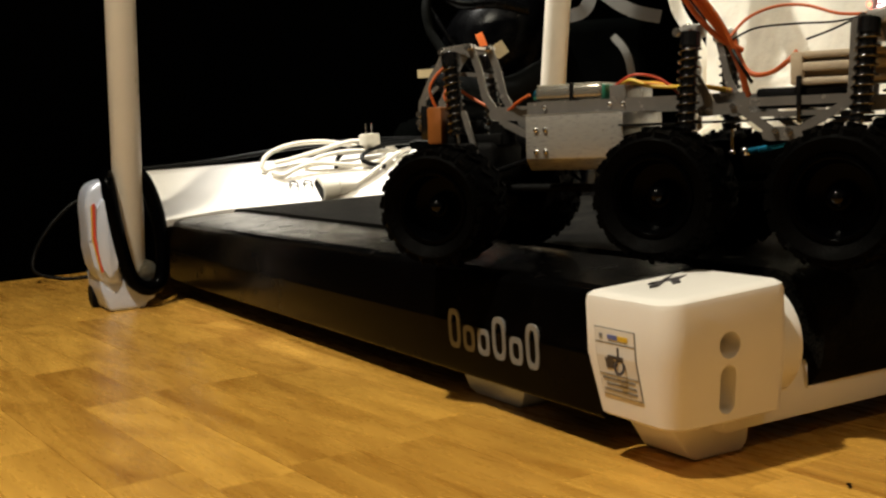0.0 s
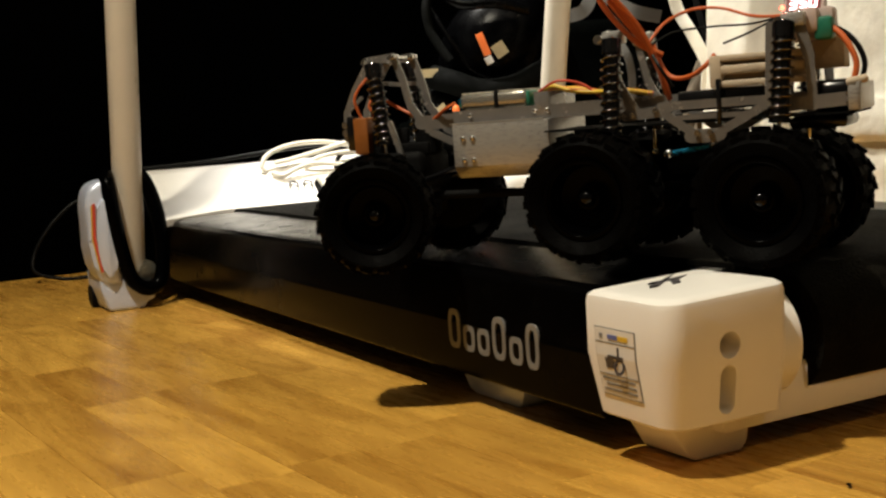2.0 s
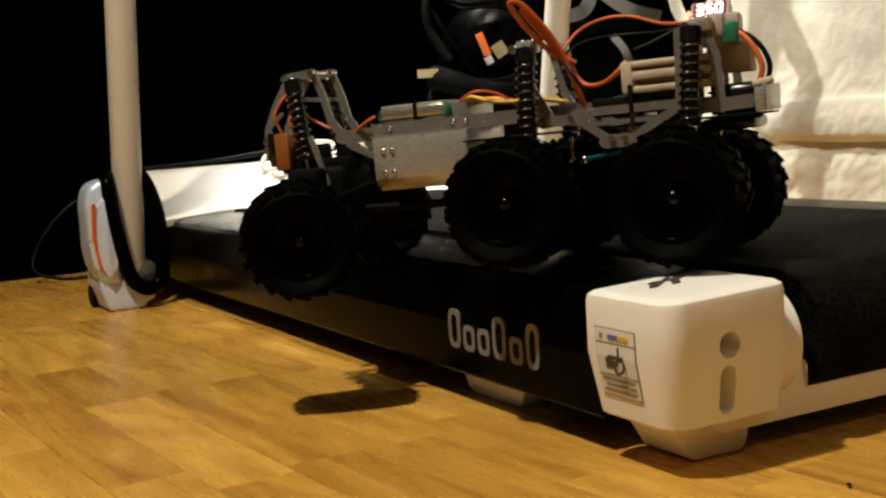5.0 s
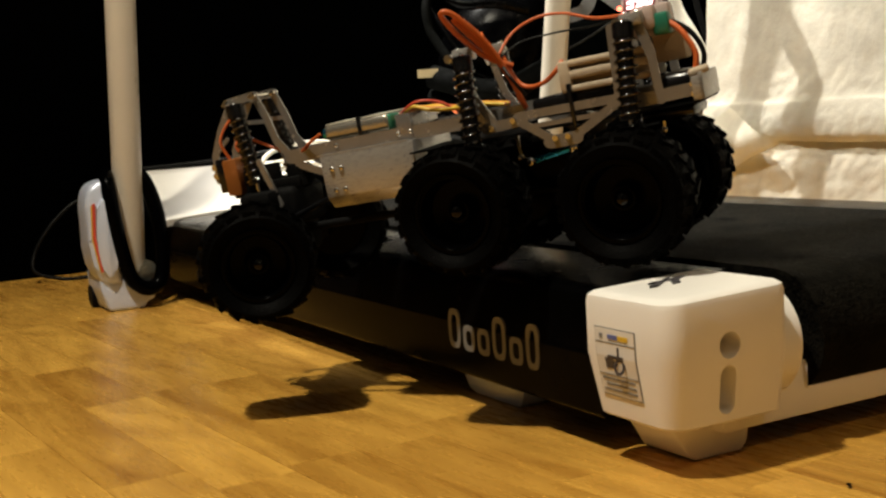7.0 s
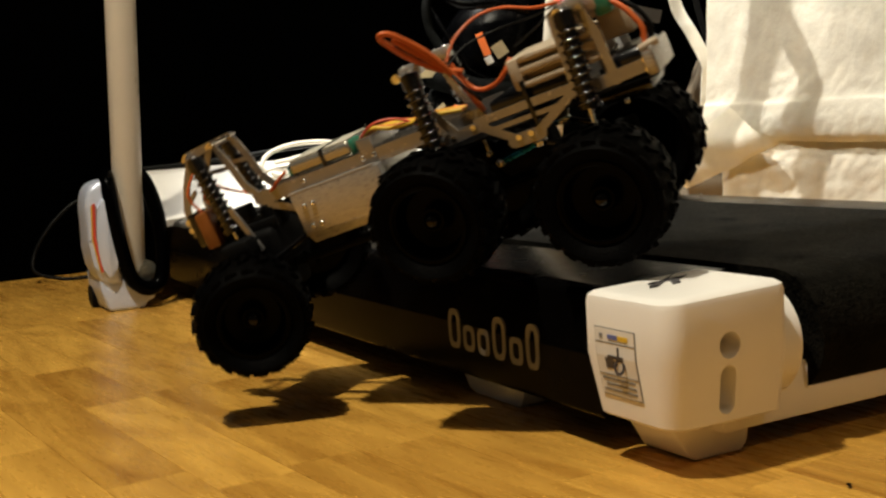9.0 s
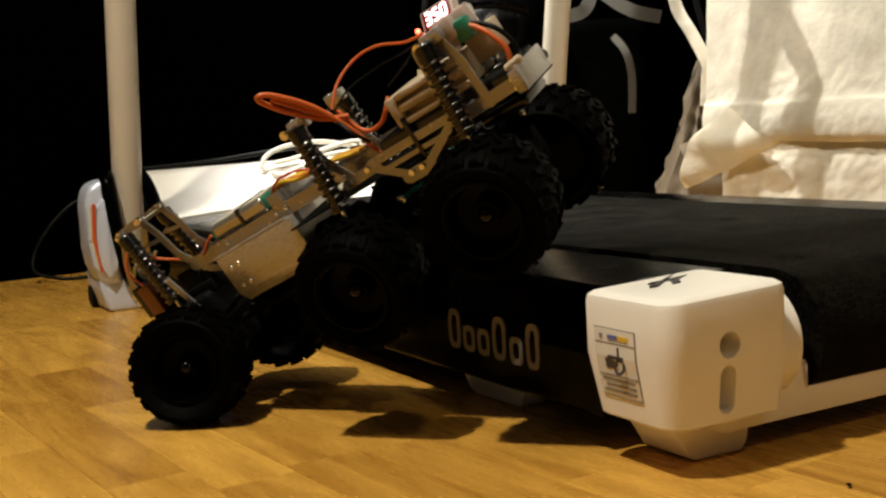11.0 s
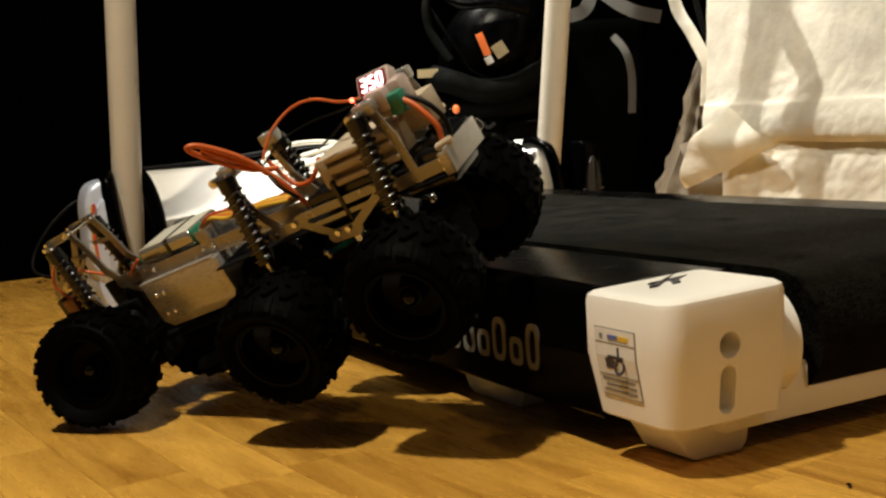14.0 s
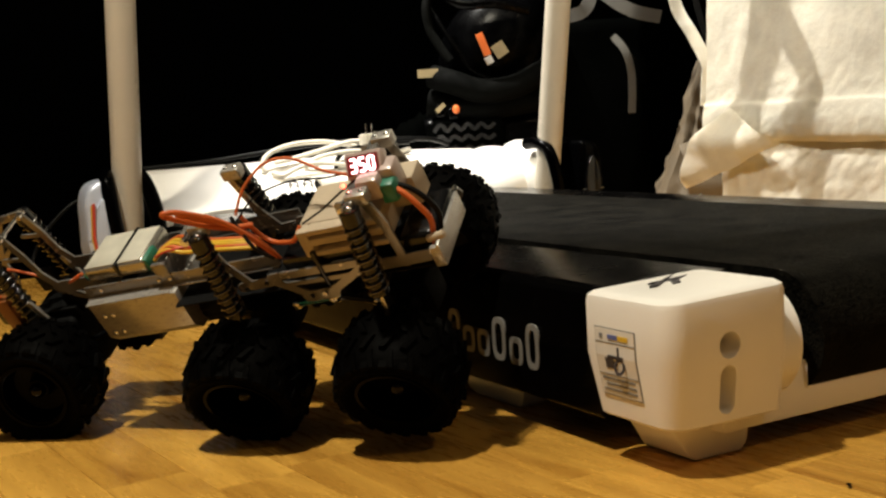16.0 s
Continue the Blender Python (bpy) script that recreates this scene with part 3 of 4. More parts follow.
# front towers
for y in (0.010, -0.026):
    tower = [((0.252, 0.192), (0.222, 0.194), 0.0078), ((0.250, 0.191), (0.268, 0.166), 0.0068), ((0.268, 0.166), (0.279, 0.145), 0.0068), ((0.279, 0.145), (0.281, 0.120), 0.0078),
             ((0.222, 0.193), (0.214, 0.172), 0.0072), ((0.214, 0.172), (0.208, 0.147), 0.0072), ((0.208, 0.147), (0.198, 0.133), 0.0078), ((0.262, 0.158), (0.279, 0.145), 0.004), ((0.218, 0.168), (0.236, 0.170), 0.004), ((0.198, 0.130), (0.150, 0.130), 0.013), ((0.190, 0.122), (0.160, 0.108), 0.0068), ((0.150, 0.128), (0.150, 0.092), 0.0078)]
    t = part("front_tower", merge(bars(tower, y - 0.001, y + 0.001, 0.005), (0.237, y, 0.193)), PLATE, rover, "cut aluminium shock tower")
    for q in ((0.252, 0.192), (0.222, 0.194), (0.281, 0.125), (0.281, 0.133)):
        part("bolt", rod((q[0], y - 0.005, q[1]), (q[0], y + 0.0055, q[1]), 0.0034, 10, bevel=0.0008), STEEL, t)
part("tower_bar", cat(rod((0.250, -0.030, 0.1905), (0.250, 0.022, 0.1905), 0.0022), rod((0.224, -0.030, 0.1935), (0.224, 0.016, 0.1935), 0.0022)), STEEL, rover)


def shock(top, bottom, big=1.10):
    """A coil-over shock absorber."""
    t, b = Vector(top), Vector(bottom)
    d = (b - t).normalized()
    n = (b - t).length
    s = part("shock_absorber", cat(rod(t, t + d * n * 0.72, 0.0064 * big, 14), rod(t - d * 0.001, t + d * 0.012, 0.0078 * big, 14, bevel=0.001), rod(t + d * n * 0.74, t + d * n * 0.78, 0.0075 * big, 14)), BLACKPL, rover, "black shock absorber with a steel spring", 50)
    side = d.orthogonal().normalized()
    u = d.cross(side)
    turns, pts = 8.5, []
    for k in range(int(turns * 10) + 1):
        a = 2 * math.pi * k / 10
        f = 0.012 + (n * 0.74 - 0.012) * k / (turns * 10)
        pts.append(t + d * f + (side * math.cos(a) + u * math.sin(a)) * 0.0078 * big)
    part("spring", tube(pts, 0.00115 * big, 6, smooth=False), SPRING, s, "steel coil spring", 80)
    part("piston_rod", rod(t + d * n * 0.72, b, 0.0018), STEEL, s)
    for q in (t, b):
        part("mount_eye", ball(q, 0.0036), STEEL, s)
    return s


for y in (0.026, -0.041):
    shock((0.236, y, 0.188), (0.226, y * 1.12, 0.090))
    if y > 0:
        part("servo", box(0.246, 0.262, y - 0.016, y + 0.004, 0.104, 0.139, 0.002), AMBER, rover, "amber servo block")
        part("servo_end", box(0.262, 0.272, y - 0.022, y, 0.108, 0.141, 0.002), BLACKPL, rover)
    part("steering_arm", bars([((0.219, 0.132), (0.209, 0.100), 0.005), ((0.209, 0.100), (0.205, 0.088), 0.004)], y + 0.004, y + 0.007, 0.005), PLATE, rover)
# front gear housing, knuckles and links under the towers
part("gear_housing", cat(box(0.190, 0.254, -0.030, 0.030, 0.066, 0.104, 0.007, 3), box(0.206, 0.240, -0.052, 0.050, 0.084, 0.104, 0.005), rod((0.196, 0.0, 0.100), (0.196, 0.0, 0.122), 0.013, 18, bevel=0.002)), MATTBLACK, rover, "black front gear housing")
for y in (0.047, -0.055):
    part("steering_knuckle", cat(box(0.211, 0.235, y - 0.006, y + 0.006, 0.040, 0.092, 0.003), box(0.198, 0.214, y - 0.004, y + 0.003, 0.070, 0.078, 0.002)), MATTBLACK, rover)
    part("tie_rod", rod((0.200, y, 0.0745), (0.200, y * 0.2, 0.0745), 0.0024, 10), STEEL, rover)
for y in (0.018, -0.032):
    part("tower_foot", cat(box(0.186, 0.262, y - 0.003, y + 0.003, 0.100, 0.112, 0.002), box(0.236, 0.262, y - 0.003, y + 0.003, 0.108, 0.126, 0.002)), MATTBLACK, rover)
# clamp blocks on the middle and rear towers
for px in (-0.014, -0.160):
    for y in (0.048, -0.028):
        cb = part("clamp_block", box(px - 0.008, px + 0.010, y - 0.006, y + 0.006, 0.184, 0.1945, 0.0015), ALU, rover, "small aluminium clamp block")
        for dx in (-0.004, 0.006):
            part("screw", ball((px + dx, y, 0.1945), 0.0024, (1, 1, 0.6), 10), STEEL, cb)
# axles and gear casing
for x in (0.215, 0.0, -0.140):
    part("axle", cat(rod((x, -0.078, RW), (x, 0.078, RW), 0.008, 16), box(x - 0.020, x + 0.020, -0.018, 0.018, RW - 0.017, RW + 0.019, 0.006), box(x - 0.010, x + 0.010, 0.044, 0.056, RW - 0.013, RW + 0.022, 0.003), box(x - 0.010, x + 0.010, -0.056, -0.044, RW - 0.013, RW + 0.022, 0.003)), MATTBLACK, rover, "black axle with gear casing")
for a, b in (((0.205, 0.030, 0.072), (0.150, 0.030, 0.088)), ((0.205, -0.030, 0.072), (0.150, -0.030, 0.088)), ((-0.052, 0.040, 0.090), (-0.092, 0.046, 0.096)), ((-0.052, -0.034, 0.090), (-0.092, -0.034, 0.096)), ((-0.125, 0.040, 0.080), (-0.095, 0.046, 0.096)), ((-0.125, -0.034, 0.080), (-0.095, -0.034, 0.096))):
    link_rod = part("link_rod", rod(a, b, 0.0026, 10), BLUE if a[0] < -0.01 and a[0] > -0.1 else BLACKPL, rover, "anodised link rod")
    for q in (a, b):
        part("ball_joint", ball(q, 0.0048), STEEL, link_rod)
part("drive_shaft", cat(rod((0.205, 0, 0.060), (0.02, 0, 0.060), 0.004), rod((-0.02, 0, 0.060), (-0.12, 0, 0.060), 0.004)), MATTBLACK, rover)
# middle and rear chassis plates
for y in (0.050, -0.026):
    strips = [((-0.020, 0.124), (-0.055, 0.126), 0.009), ((-0.050, 0.1295), (-0.150, 0.1295), 0.007), ((-0.050, 0.126), (-0.078, 0.105), 0.007), ((-0.136, 0.126), (-0.094, 0.104), 0.007), ((-0.074, 0.104), (-0.098, 0.104), 0.011),
              ((-0.058, 0.1195), (-0.128, 0.1195), 0.004), ((-0.150, 0.124), (-0.200, 0.126), 0.0105), ((-0.141, 0.186), (-0.138, 0.125), 0.0062), ((-0.163, 0.187), (-0.170, 0.160), 0.0085), ((-0.170, 0.160), (-0.172, 0.122), 0.0072), ((-0.141, 0.186), (-0.163, 0.187), 0.006),
              ((-0.008, 0.186), (-0.016, 0.150), 0.006), ((-0.016, 0.150), (-0.030, 0.125), 0.007)]
    c_ = part("chassis_plate", merge(bars(strips, y - 0.001, y + 0.001, 0.006), (-0.10, y, 0.1295)), PLATE, rover, "cut aluminium chassis plate with towers")
    s = 1 if y > 0 else -1
    for q in ((-0.080, 0.1065), (-0.091, 0.1065), (-0.199, 0.122), (-0.199, 0.130), (-0.026, 0.124), (-0.046, 0.127)):
        part("bolt", rod((q[0], y - 0.003, q[1]), (q[0], y + 0.0038, q[1]), 0.0025, 10), STEEL, c_)
    for px in (-0.004, -0.150):
        part("tower_pin", rod((px, y - 0.004, 0.188), (px, y + s * 0.010, 0.188), 0.0032), STEEL, c_)
        part("pin_head", rod((px, y + s * 0.010, 0.188), (px, y + s * 0.015, 0.188), 0.0040, 10, bevel=0.0012), STEEL, c_)
    shock((-0.014, y + s * 0.008, 0.187), (-0.012, y + s * 0.020, 0.088))
    shock((-0.154, y + s * 0.010, 0.187), (-0.148, y + s * 0.022, 0.090))
part("cross_brace", box(-0.157, -0.147, -0.030, 0.056, 0.184, 0.191, 0.001), PLATE, rover)
part("rear_plate", cat(box(-0.2075, -0.2045, -0.012, 0.056, 0.117, 0.138, 0.0006), box(-0.2075, -0.1985, 0.0512, 0.0560, 0.117, 0.1355, 0.0006)), ALU, rover, "aluminium rear cross plate")
part("peg", rod((-0.196, 0.046, 0.138), (-0.212, 0.046, 0.1405), 0.0032, 12, bevel=0.001), FOAM, rover, "cream plastic peg")
part("chassis_floor", box(-0.203, 0.055, -0.026, 0.050, 0.1145, 0.116), MATTBLACK, rover)
part("main_battery", box(-0.135, -0.062, -0.018, 0.044, 0.124, 0.1405, 0.003), BLACKPL, rover, "black battery under the foam block")
part("rear_battery", cat(box(-0.202, -0.168, -0.020, 0.044, 0.1165, 0.141, 0.007, 3), box(-0.195, -0.150, -0.018, 0.040, 0.104, 0.114, 0.004)), BLACKPL, rover, "glossy black electronics box")
part("cable_tie", box(-0.1005, -0.0965, -0.0225, 0.0525, 0.112, 0.1485, 0.0012), BLACKPL, rover, "black cable tie")
# cream foam block with two long grooves
fo = part("foam_block", cat(box(-0.166, -0.091, -0.015, 0.037, 0.141, 0.167, 0.0022), box(-0.101, -0.091, 0.037, 0.049, 0.141, 0.167, 0.002), box(-0.166, -0.1, 0.037, 0.049, 0.1615, 0.167, 0.002), box(-0.166, -0.1, 0.037, 0.049, 0.1515, 0.1585, 0.0018), box(-0.166, -0.1, 0.037, 0.049, 0.141, 0.1465, 0.0018)), FOAM, rover, "cream plastic block with long grooves")
# voltage display with lit digits, facing up and out
disp = Matrix.Translation((-0.162, 0.024, 0.202)) @ Matrix.Rotation(radians(-52), 4, "X") @ Matrix.Rotation(radians(180), 4, "Z")
dp = part("voltage_display", box(-0.016, 0.016, -0.0105, 0.0105, -0.013, -0.001, 0.002, m=disp), CLEAR, rover, "small voltage display with lit digits")
part("red_lens", box(-0.0135, 0.0135, -0.0078, 0.0078, -0.0015, 0.0004, 0.0006, m=disp), REDGLOW, dp, "dim red display window")
SEG = {"a": (0, 2, 1, 0), "b": (1, 1, 0, 1), "c": (1, -1, 0, 1), "d": (0, -2, 1, 0), "e": (-1, -1, 0, 1), "f": (-1, 1, 0, 1), "g": (0, 0, 1, 0)}
for k, segs in enumerate(("abgcd", "afgcd", "abcdef")):
    pieces = []
    for s in segs:
        px, py, h, v = SEG[s]
        cx, cy = -0.0078 + 0.0078 * k + px * 0.0023, py * 0.0025
        pieces.append(box(cx - (0.0021 if h else 0.0008), cx + (0.0021 if h else 0.0008), cy - (0.0023 if v else 0.0008), cy + (0.0023 if v else 0.0008), 0.0003, 0.0012, m=disp))
    part("digit", cat(*pieces), DIGIT, dp, "lit digit", 0)
part("indicator_led", ball((-0.150, 0.044, 0.199), 0.0020), REDLED, rover, "red indicator light")
part("display_mount", cat(box(-0.186, -0.150, 0.010, 0.030, 0.172, 0.198, 0.004), box(-0.176, -0.156, 0.028, 0.042, 0.178, 0.198, 0.004)), CLEAR, rover, "clear shrink-wrapped circuit")
part("circuit_board", box(-0.190, -0.165, -0.010, 0.014, 0.150, 0.176, 0.001), FOAM, rover)
part("connector", box(-0.186, -0.172, 0.024, 0.040, 0.172, 0.190, 0.003), GREEN, rover, "green battery connector")
for x in (0.030, -0.070):
    part("motor_can", rod((x - 0.026, 0.012, 0.088), (x + 0.026, 0.012, 0.088), 0.0165, 24, bevel=0.002), MATTBLACK, rover, "black motor can")
# wires
def wire(points, r, material, label):
    part("wire", tube(points, r, 8, 8), material, rover, label, 80)


wire([(-0.052, 0.030, 0.135), (-0.046, 0.040, 0.165), (-0.036, 0.052, 0.195), (-0.022, 0.068, 0.219), (-0.014, 0.075, 0.226), (-0.010, 0.073, 0.222), (-0.018, 0.060, 0.203), (-0.032, 0.045, 0.183), (-0.048, 0.032, 0.172)], 0.0024, ORANGE, "thick orange wire loop")
wire([(-0.050, 0.026, 0.130), (-0.044, 0.034, 0.162), (-0.032, 0.050, 0.195), (-0.018, 0.066, 0.217), (-0.020, 0.064, 0.212), (-0.036, 0.042, 0.182)], 0.0020, ORANGE, "thick orange wire loop")
wire([(-0.040, 0.030, 0.182), (-0.048, 0.030, 0.160), (-0.058, 0.032, 0.152), (-0.074, 0.038, 0.153), (-0.088, 0.046, 0.160), (-0.094, 0.040, 0.168)], 0.0020, ORANGE, "orange wire")
wire([(-0.038, 0.032, 0.184), (-0.048, 0.018, 0.199), (-0.066, 0.002, 0.208), (-0.090, 0.000, 0.207), (-0.120, 0.012, 0.197), (-0.150, 0.024, 0.194)], 0.0013, ORANGE, "thin orange wire")
wire([(-0.038, 0.034, 0.180), (-0.055, 0.020, 0.190), (-0.085, 0.010, 0.192), (-0.120, 0.014, 0.191), (-0.155, 0.022, 0.196)], 0.0009, BLACKWIRE, "thin black wire")
wire([(-0.180, 0.033, 0.184), (-0.190, 0.036, 0.177), (-0.198, 0.039, 0.166), (-0.203, 0.040, 0.152), (-0.200, 0.041, 0.138), (-0.196, 0.042, 0.126)], 0.0024, ORANGE, "thick orange wire")
wire([(-0.184, 0.029, 0.182), (-0.194, 0.030, 0.176), (-0.203, 0.032, 0.166), (-0.208, 0.033, 0.152), (-0.205, 0.034, 0.138), (-0.201, 0.035, 0.124)], 0.0022, BLACKWIRE, "thick black wire")
for k in range(5):
    o = 0.0035 * k
    wire([(0.074, 0.004 + o, 0.146), (0.058, -0.004 + 1.6 * o, 0.150 + 0.001 * k), (0.040, 0.002 + 1.2 * o, 0.151 - 0.0006 * k), (0.018, 0.004 + o, 0.146), (-0.004, 0.008 + o, 0.146), (-0.030, 0.006 + o, 0.141)], 0.0019, (ORANGE, YELLOW, YELLOW, ORANGE, YELLOW)[k], "bundle of orange and yellow leads")
wire([(-0.060, 0.046, 0.145), (-0.052, 0.050, 0.160), (-0.044, 0.044, 0.172), (-0.036, 0.036, 0.186)], 0.0016, BLACKWIRE, "black lead")
wire([(-0.156, 0.034, 0.196), (-0.140, 0.040, 0.190), (-0.122, 0.046, 0.182), (-0.104, 0.050, 0.176)], 0.0009, BLACKWIRE, "thin black lead")
wire([(0.070, 0.020, 0.150), (0.050, 0.026, 0.158), (0.030, 0.020, 0.154), (0.012, 0.016, 0.140)], 0.0012, RED, "thin red lead")
wire([(0.156, 0.018, 0.146), (0.170, 0.016, 0.140), (0.182, 0.010, 0.134), (0.200, 0.008, 0.128)], 0.0016, ORANGE, "orange motor lead")
wire([(0.256, 0.022, 0.138), (0.260, 0.026, 0.155), (0.256, 0.024, 0.166), (0.248, 0.020, 0.176)], 0.0014, ORANGE, "orange motor lead")
wire([(0.246, 0.014, 0.140), (0.250, 0.016, 0.150), (0.244, 0.010, 0.160), (0.232, 0.004, 0.150), (0.206, 0.004, 0.136)], 0.0014, ORANGE, "orange motor lead")


# ---- extension cord on the hood ----
cord = tagged(thing("extension_cord", pose(0, 0, 0)), "white extension cord coiled on the motor hood", "cord")


for pts in ([(0.232, 1.45, 0.190), (0.228, 1.455, 0.200), (0.246, 1.465, 0.220), (0.293, 1.475, 0.234), (0.364, 1.49, 0.236), (0.423, 1.50, 0.226), (0.48, 1.51, 0.213)],
            [(0.240, 1.44, 0.186), (0.258, 1.43, 0.179), (0.290, 1.435, 0.190), (0.328, 1.44, 0.197), (0.399, 1.44, 0.189), (0.446, 1.44, 0.188), (0.500, 1.46, 0.202)],
            [(0.255, 1.46, 0.203), (0.281, 1.46, 0.206), (0.352, 1.47, 0.219), (0.423, 1.48, 0.232), (0.482, 1.49, 0.226), (0.53, 1.51, 0.212)],
            [(0.310, 1.455, 0.193), (0.345, 1.45, 0.208), (0.405, 1.455, 0.214), (0.46, 1.47, 0.210), (0.52, 1.48, 0.208)],
            [(0.392, 1.404, 0.152), (0.425, 1.415, 0.166), (0.46, 1.43, 0.182), (0.51, 1.46, 0.202), (0.56, 1.50, 0.2085)]):
    part("cable", tube(pts, 0.0045, 8, 7), CORD, cord, "white round cable", 80)
sk = part("socket", cat(rod((0.316, 1.400, 0.147), (0.352, 1.400, 0.150), 0.027, 26, 0.022, bevel=0.002), rod((0.352, 1.400, 0.150), (0.392, 1.404, 0.152), 0.018, 20, 0.008)), CORD, cord, "white round socket end")
part("socket_face", rod((0.3145, 1.3998, 0.147), (0.3185, 1.400, 0.147), 0.0215, 24), MATTBLACK, sk)
pg = part("plug", cat(rod((0.459, 1.47, 0.204), (0.459, 1.47, 0.226), 0.0125, 20), rod((0.459, 1.47, 0.222), (0.459, 1.47, 0.245), 0.0205, 24, bevel=0.002)), CORD, cord, "white plug with its pins up")
for d in (-0.006, 0.006):
    part("pin", rod((0.459 + d, 1.47, 0.244), (0.459 + d, 1.47, 0.265), 0.0026, 10), STEEL, pg)
black = tagged(thing("black_cable"), "thin black cable lying over the white cord on the hood", "cable")
part("cable", cat(tube([(0.05, 1.70, 0.205), (0.20, 1.62, 0.213), (0.36, 1.56, 0.229), (0.48, 1.52, 0.232), (0.60, 1.50, 0.226), (0.66, 1.52, 0.21)], 0.0046, 8), tube([(0.37, 1.44, 0.186), (0.385, 1.455, 0.205), (0.42, 1.475, 0.218), (0.50, 1.49, 0.226), (0.57, 1.50, 0.226)], 0.0046, 8), tube([(0.47, 1.43, 0.180), (0.43, 1.435, 0.192), (0.435, 1.45, 0.207), (0.49, 1.47, 0.221), (0.55, 1.48, 0.222)], 0.0046, 8)), BLACKWIRE, black, smooth=80)
floor_cable = tagged(thing("floor_cable"), "thin black cable looping up from the floor", "cable")
part("cable", tube([(-0.02, 1.74, 0.15), (-0.06, 1.74, 0.150), (-0.11, 1.74, 0.11), (-0.145, 1.74, 0.06), (-0.15, 1.73, 0.022), (-0.10, 1.72, 0.0045), (-0.05, 1.70, 0.0045), (0.02, 1.69, 0.0045)], 0.0036, 8), BLACKWIRE, floor_cable, smooth=80)


# ---- cream canvas heaped behind the treadmill ----
def sheet(prof, y0, y1, nu, wav, seed, thick=0.003):
    """Hanging cloth: a profile of (x, z) drawn along y, with folds."""
    bm = bmesh.new()
    path = smooth_path([(x, 0, z) for x, z in prof], 14)
    rows = []
    for i in range(nu + 1):
        u = i / nu
        y = y0 + u * (y1 - y0)
        ring = []
        for p in path:
            f = wav * (noise.noise(Vector((y * 3.4, p.z * 1.6, seed))) + 0.45 * noise.noise(Vector((y * 9, p.z * 6, seed + 4))) + 0.20 * noise.noise(Vector((y * 30, p.z * 24, seed + 9))) + 0.10 * noise.noise(Vector((y * 70 + p.z * 40, p.z * 60, seed + 3))))
            ring.append(bm.verts.new((p.x + f, y + 0.25 * f, max(0.003, p.z + 0.35 * f))))
        rows.append(ring)
    for A, B in zip(rows, rows[1:]):
        for k in range(len(A) - 1):
            bm.faces.new((A[k], A[k + 1], B[k + 1], B[k]))
    bmesh.ops.solidify(bm, geom=list(bm.faces), thickness=thick)
    return bm


def corner_flap():
    """The pulled-out lower corner of the sheet."""
    bm = bmesh.new()
    a, b, c_ = Vector((0.945, 0.985, 0.250)), Vector((0.940, 1.104, 0.106)), Vector((0.930, 0.845, 0.186))
    n = 16
    rows = []
    for i in range(n + 1):
        row = []
        for k in range(n + 1 - i):
            u, v = i / n, k / n
            p = a * (1 - u - v) + b * u + c_ * v
            w = (1 - u - v) * u * 4 + (1 - u - v) * v * 2.4
            p = p + Vector((-0.024 * w + 0.010 * noise.noise(p * 16) + 0.005 * math.sin(14 * u + 3 * v) * w, -0.004 + 0.034 * 4 * u * (1 - u - v) * (1 - v), 0.006 * noise.noise(p * 12)))
            row.append(bm.verts.new(p))
        rows.append(row)
    for i in range(n):
        for k in range(n - i):
            bm.faces.new((rows[i][k], rows[i + 1][k], rows[i][k + 1]))
            if k < n - i - 1:
                bm.faces.new((rows[i + 1][k], rows[i + 1][k + 1], rows[i][k + 1]))
    bmesh.ops.solidify(bm, geom=list(bm.faces), thickness=0.004)
    return bm


def canvas():
    upper = sheet([(0.985, 1.05), (0.982, 0.75), (0.972, 0.50), (0.962, 0.33), (0.955, 0.268), (0.948, 0.250), (0.944, 0.222), (0.950, 0.196), (0.968, 0.186), (0.985, 0.190)], 1.060, -0.06, 200, 0.014, 1.7)
    lower = sheet([(0.990, 0.215), (0.968, 0.178), (0.958, 0.150), (0.955, 0.10), (0.945, 0.045), (0.950, 0.004)], 1.020, -0.06, 200, 0.020, 7.1)
    return cat(upper, lower, corner_flap())


tagged(link_mesh("canvas_sheet", canvas(), CANVAS, 60), "cream canvas sheet hanging in folds behind the treadmill", "canvas")


def bundle():
    """Cloth slumped in heavy folds, drawn up to a narrow top that leans on the sheet."""
    bm = bmesh.new()
    rows, seg, high = [], 112, 0.40
    for i in range(57):
        h = i / 56
        r = 0.022 + 0.060 * (1 - h) ** 0.8 + 0.016 * math.sin(7.5 * h + 0.6) * (1 - h)
        row = []
        for k in range(seg):
            a = 2 * math.pi * k / seg
            d = Vector((math.cos(a), math.sin(a), 0))
            up = abs(noise.noise(Vector((d.x * 2.2, d.y * 2.2, h * 1.6))))
            sag = abs(noise.noise(Vector((d.x * 1.1 + 4, d.y * 1.1, h * 7.5 + d.x * 1.5))))
            rr = r * (1.20 - 0.62 * up - 0.50 * sag * (1 - h))
            row.append(bm.verts.new((d.x * rr + 0.055 * h * h, d.y * rr * 1.1 - 0.03 * h, high * h + 0.016 * noise.noise(Vector((d.x * 3, d.y * 3, 5 * h))) * h)))
        rows.append(row)
    for A, B in zip(rows, rows[1:]):
        for k in range(seg):
            bm.faces.new((A[k], A[(k + 1) % seg], B[(k + 1) % seg], B[k]))
    bm.faces.new(rows[0][::-1])
    bm.faces.new(rows[-1])
    return bm


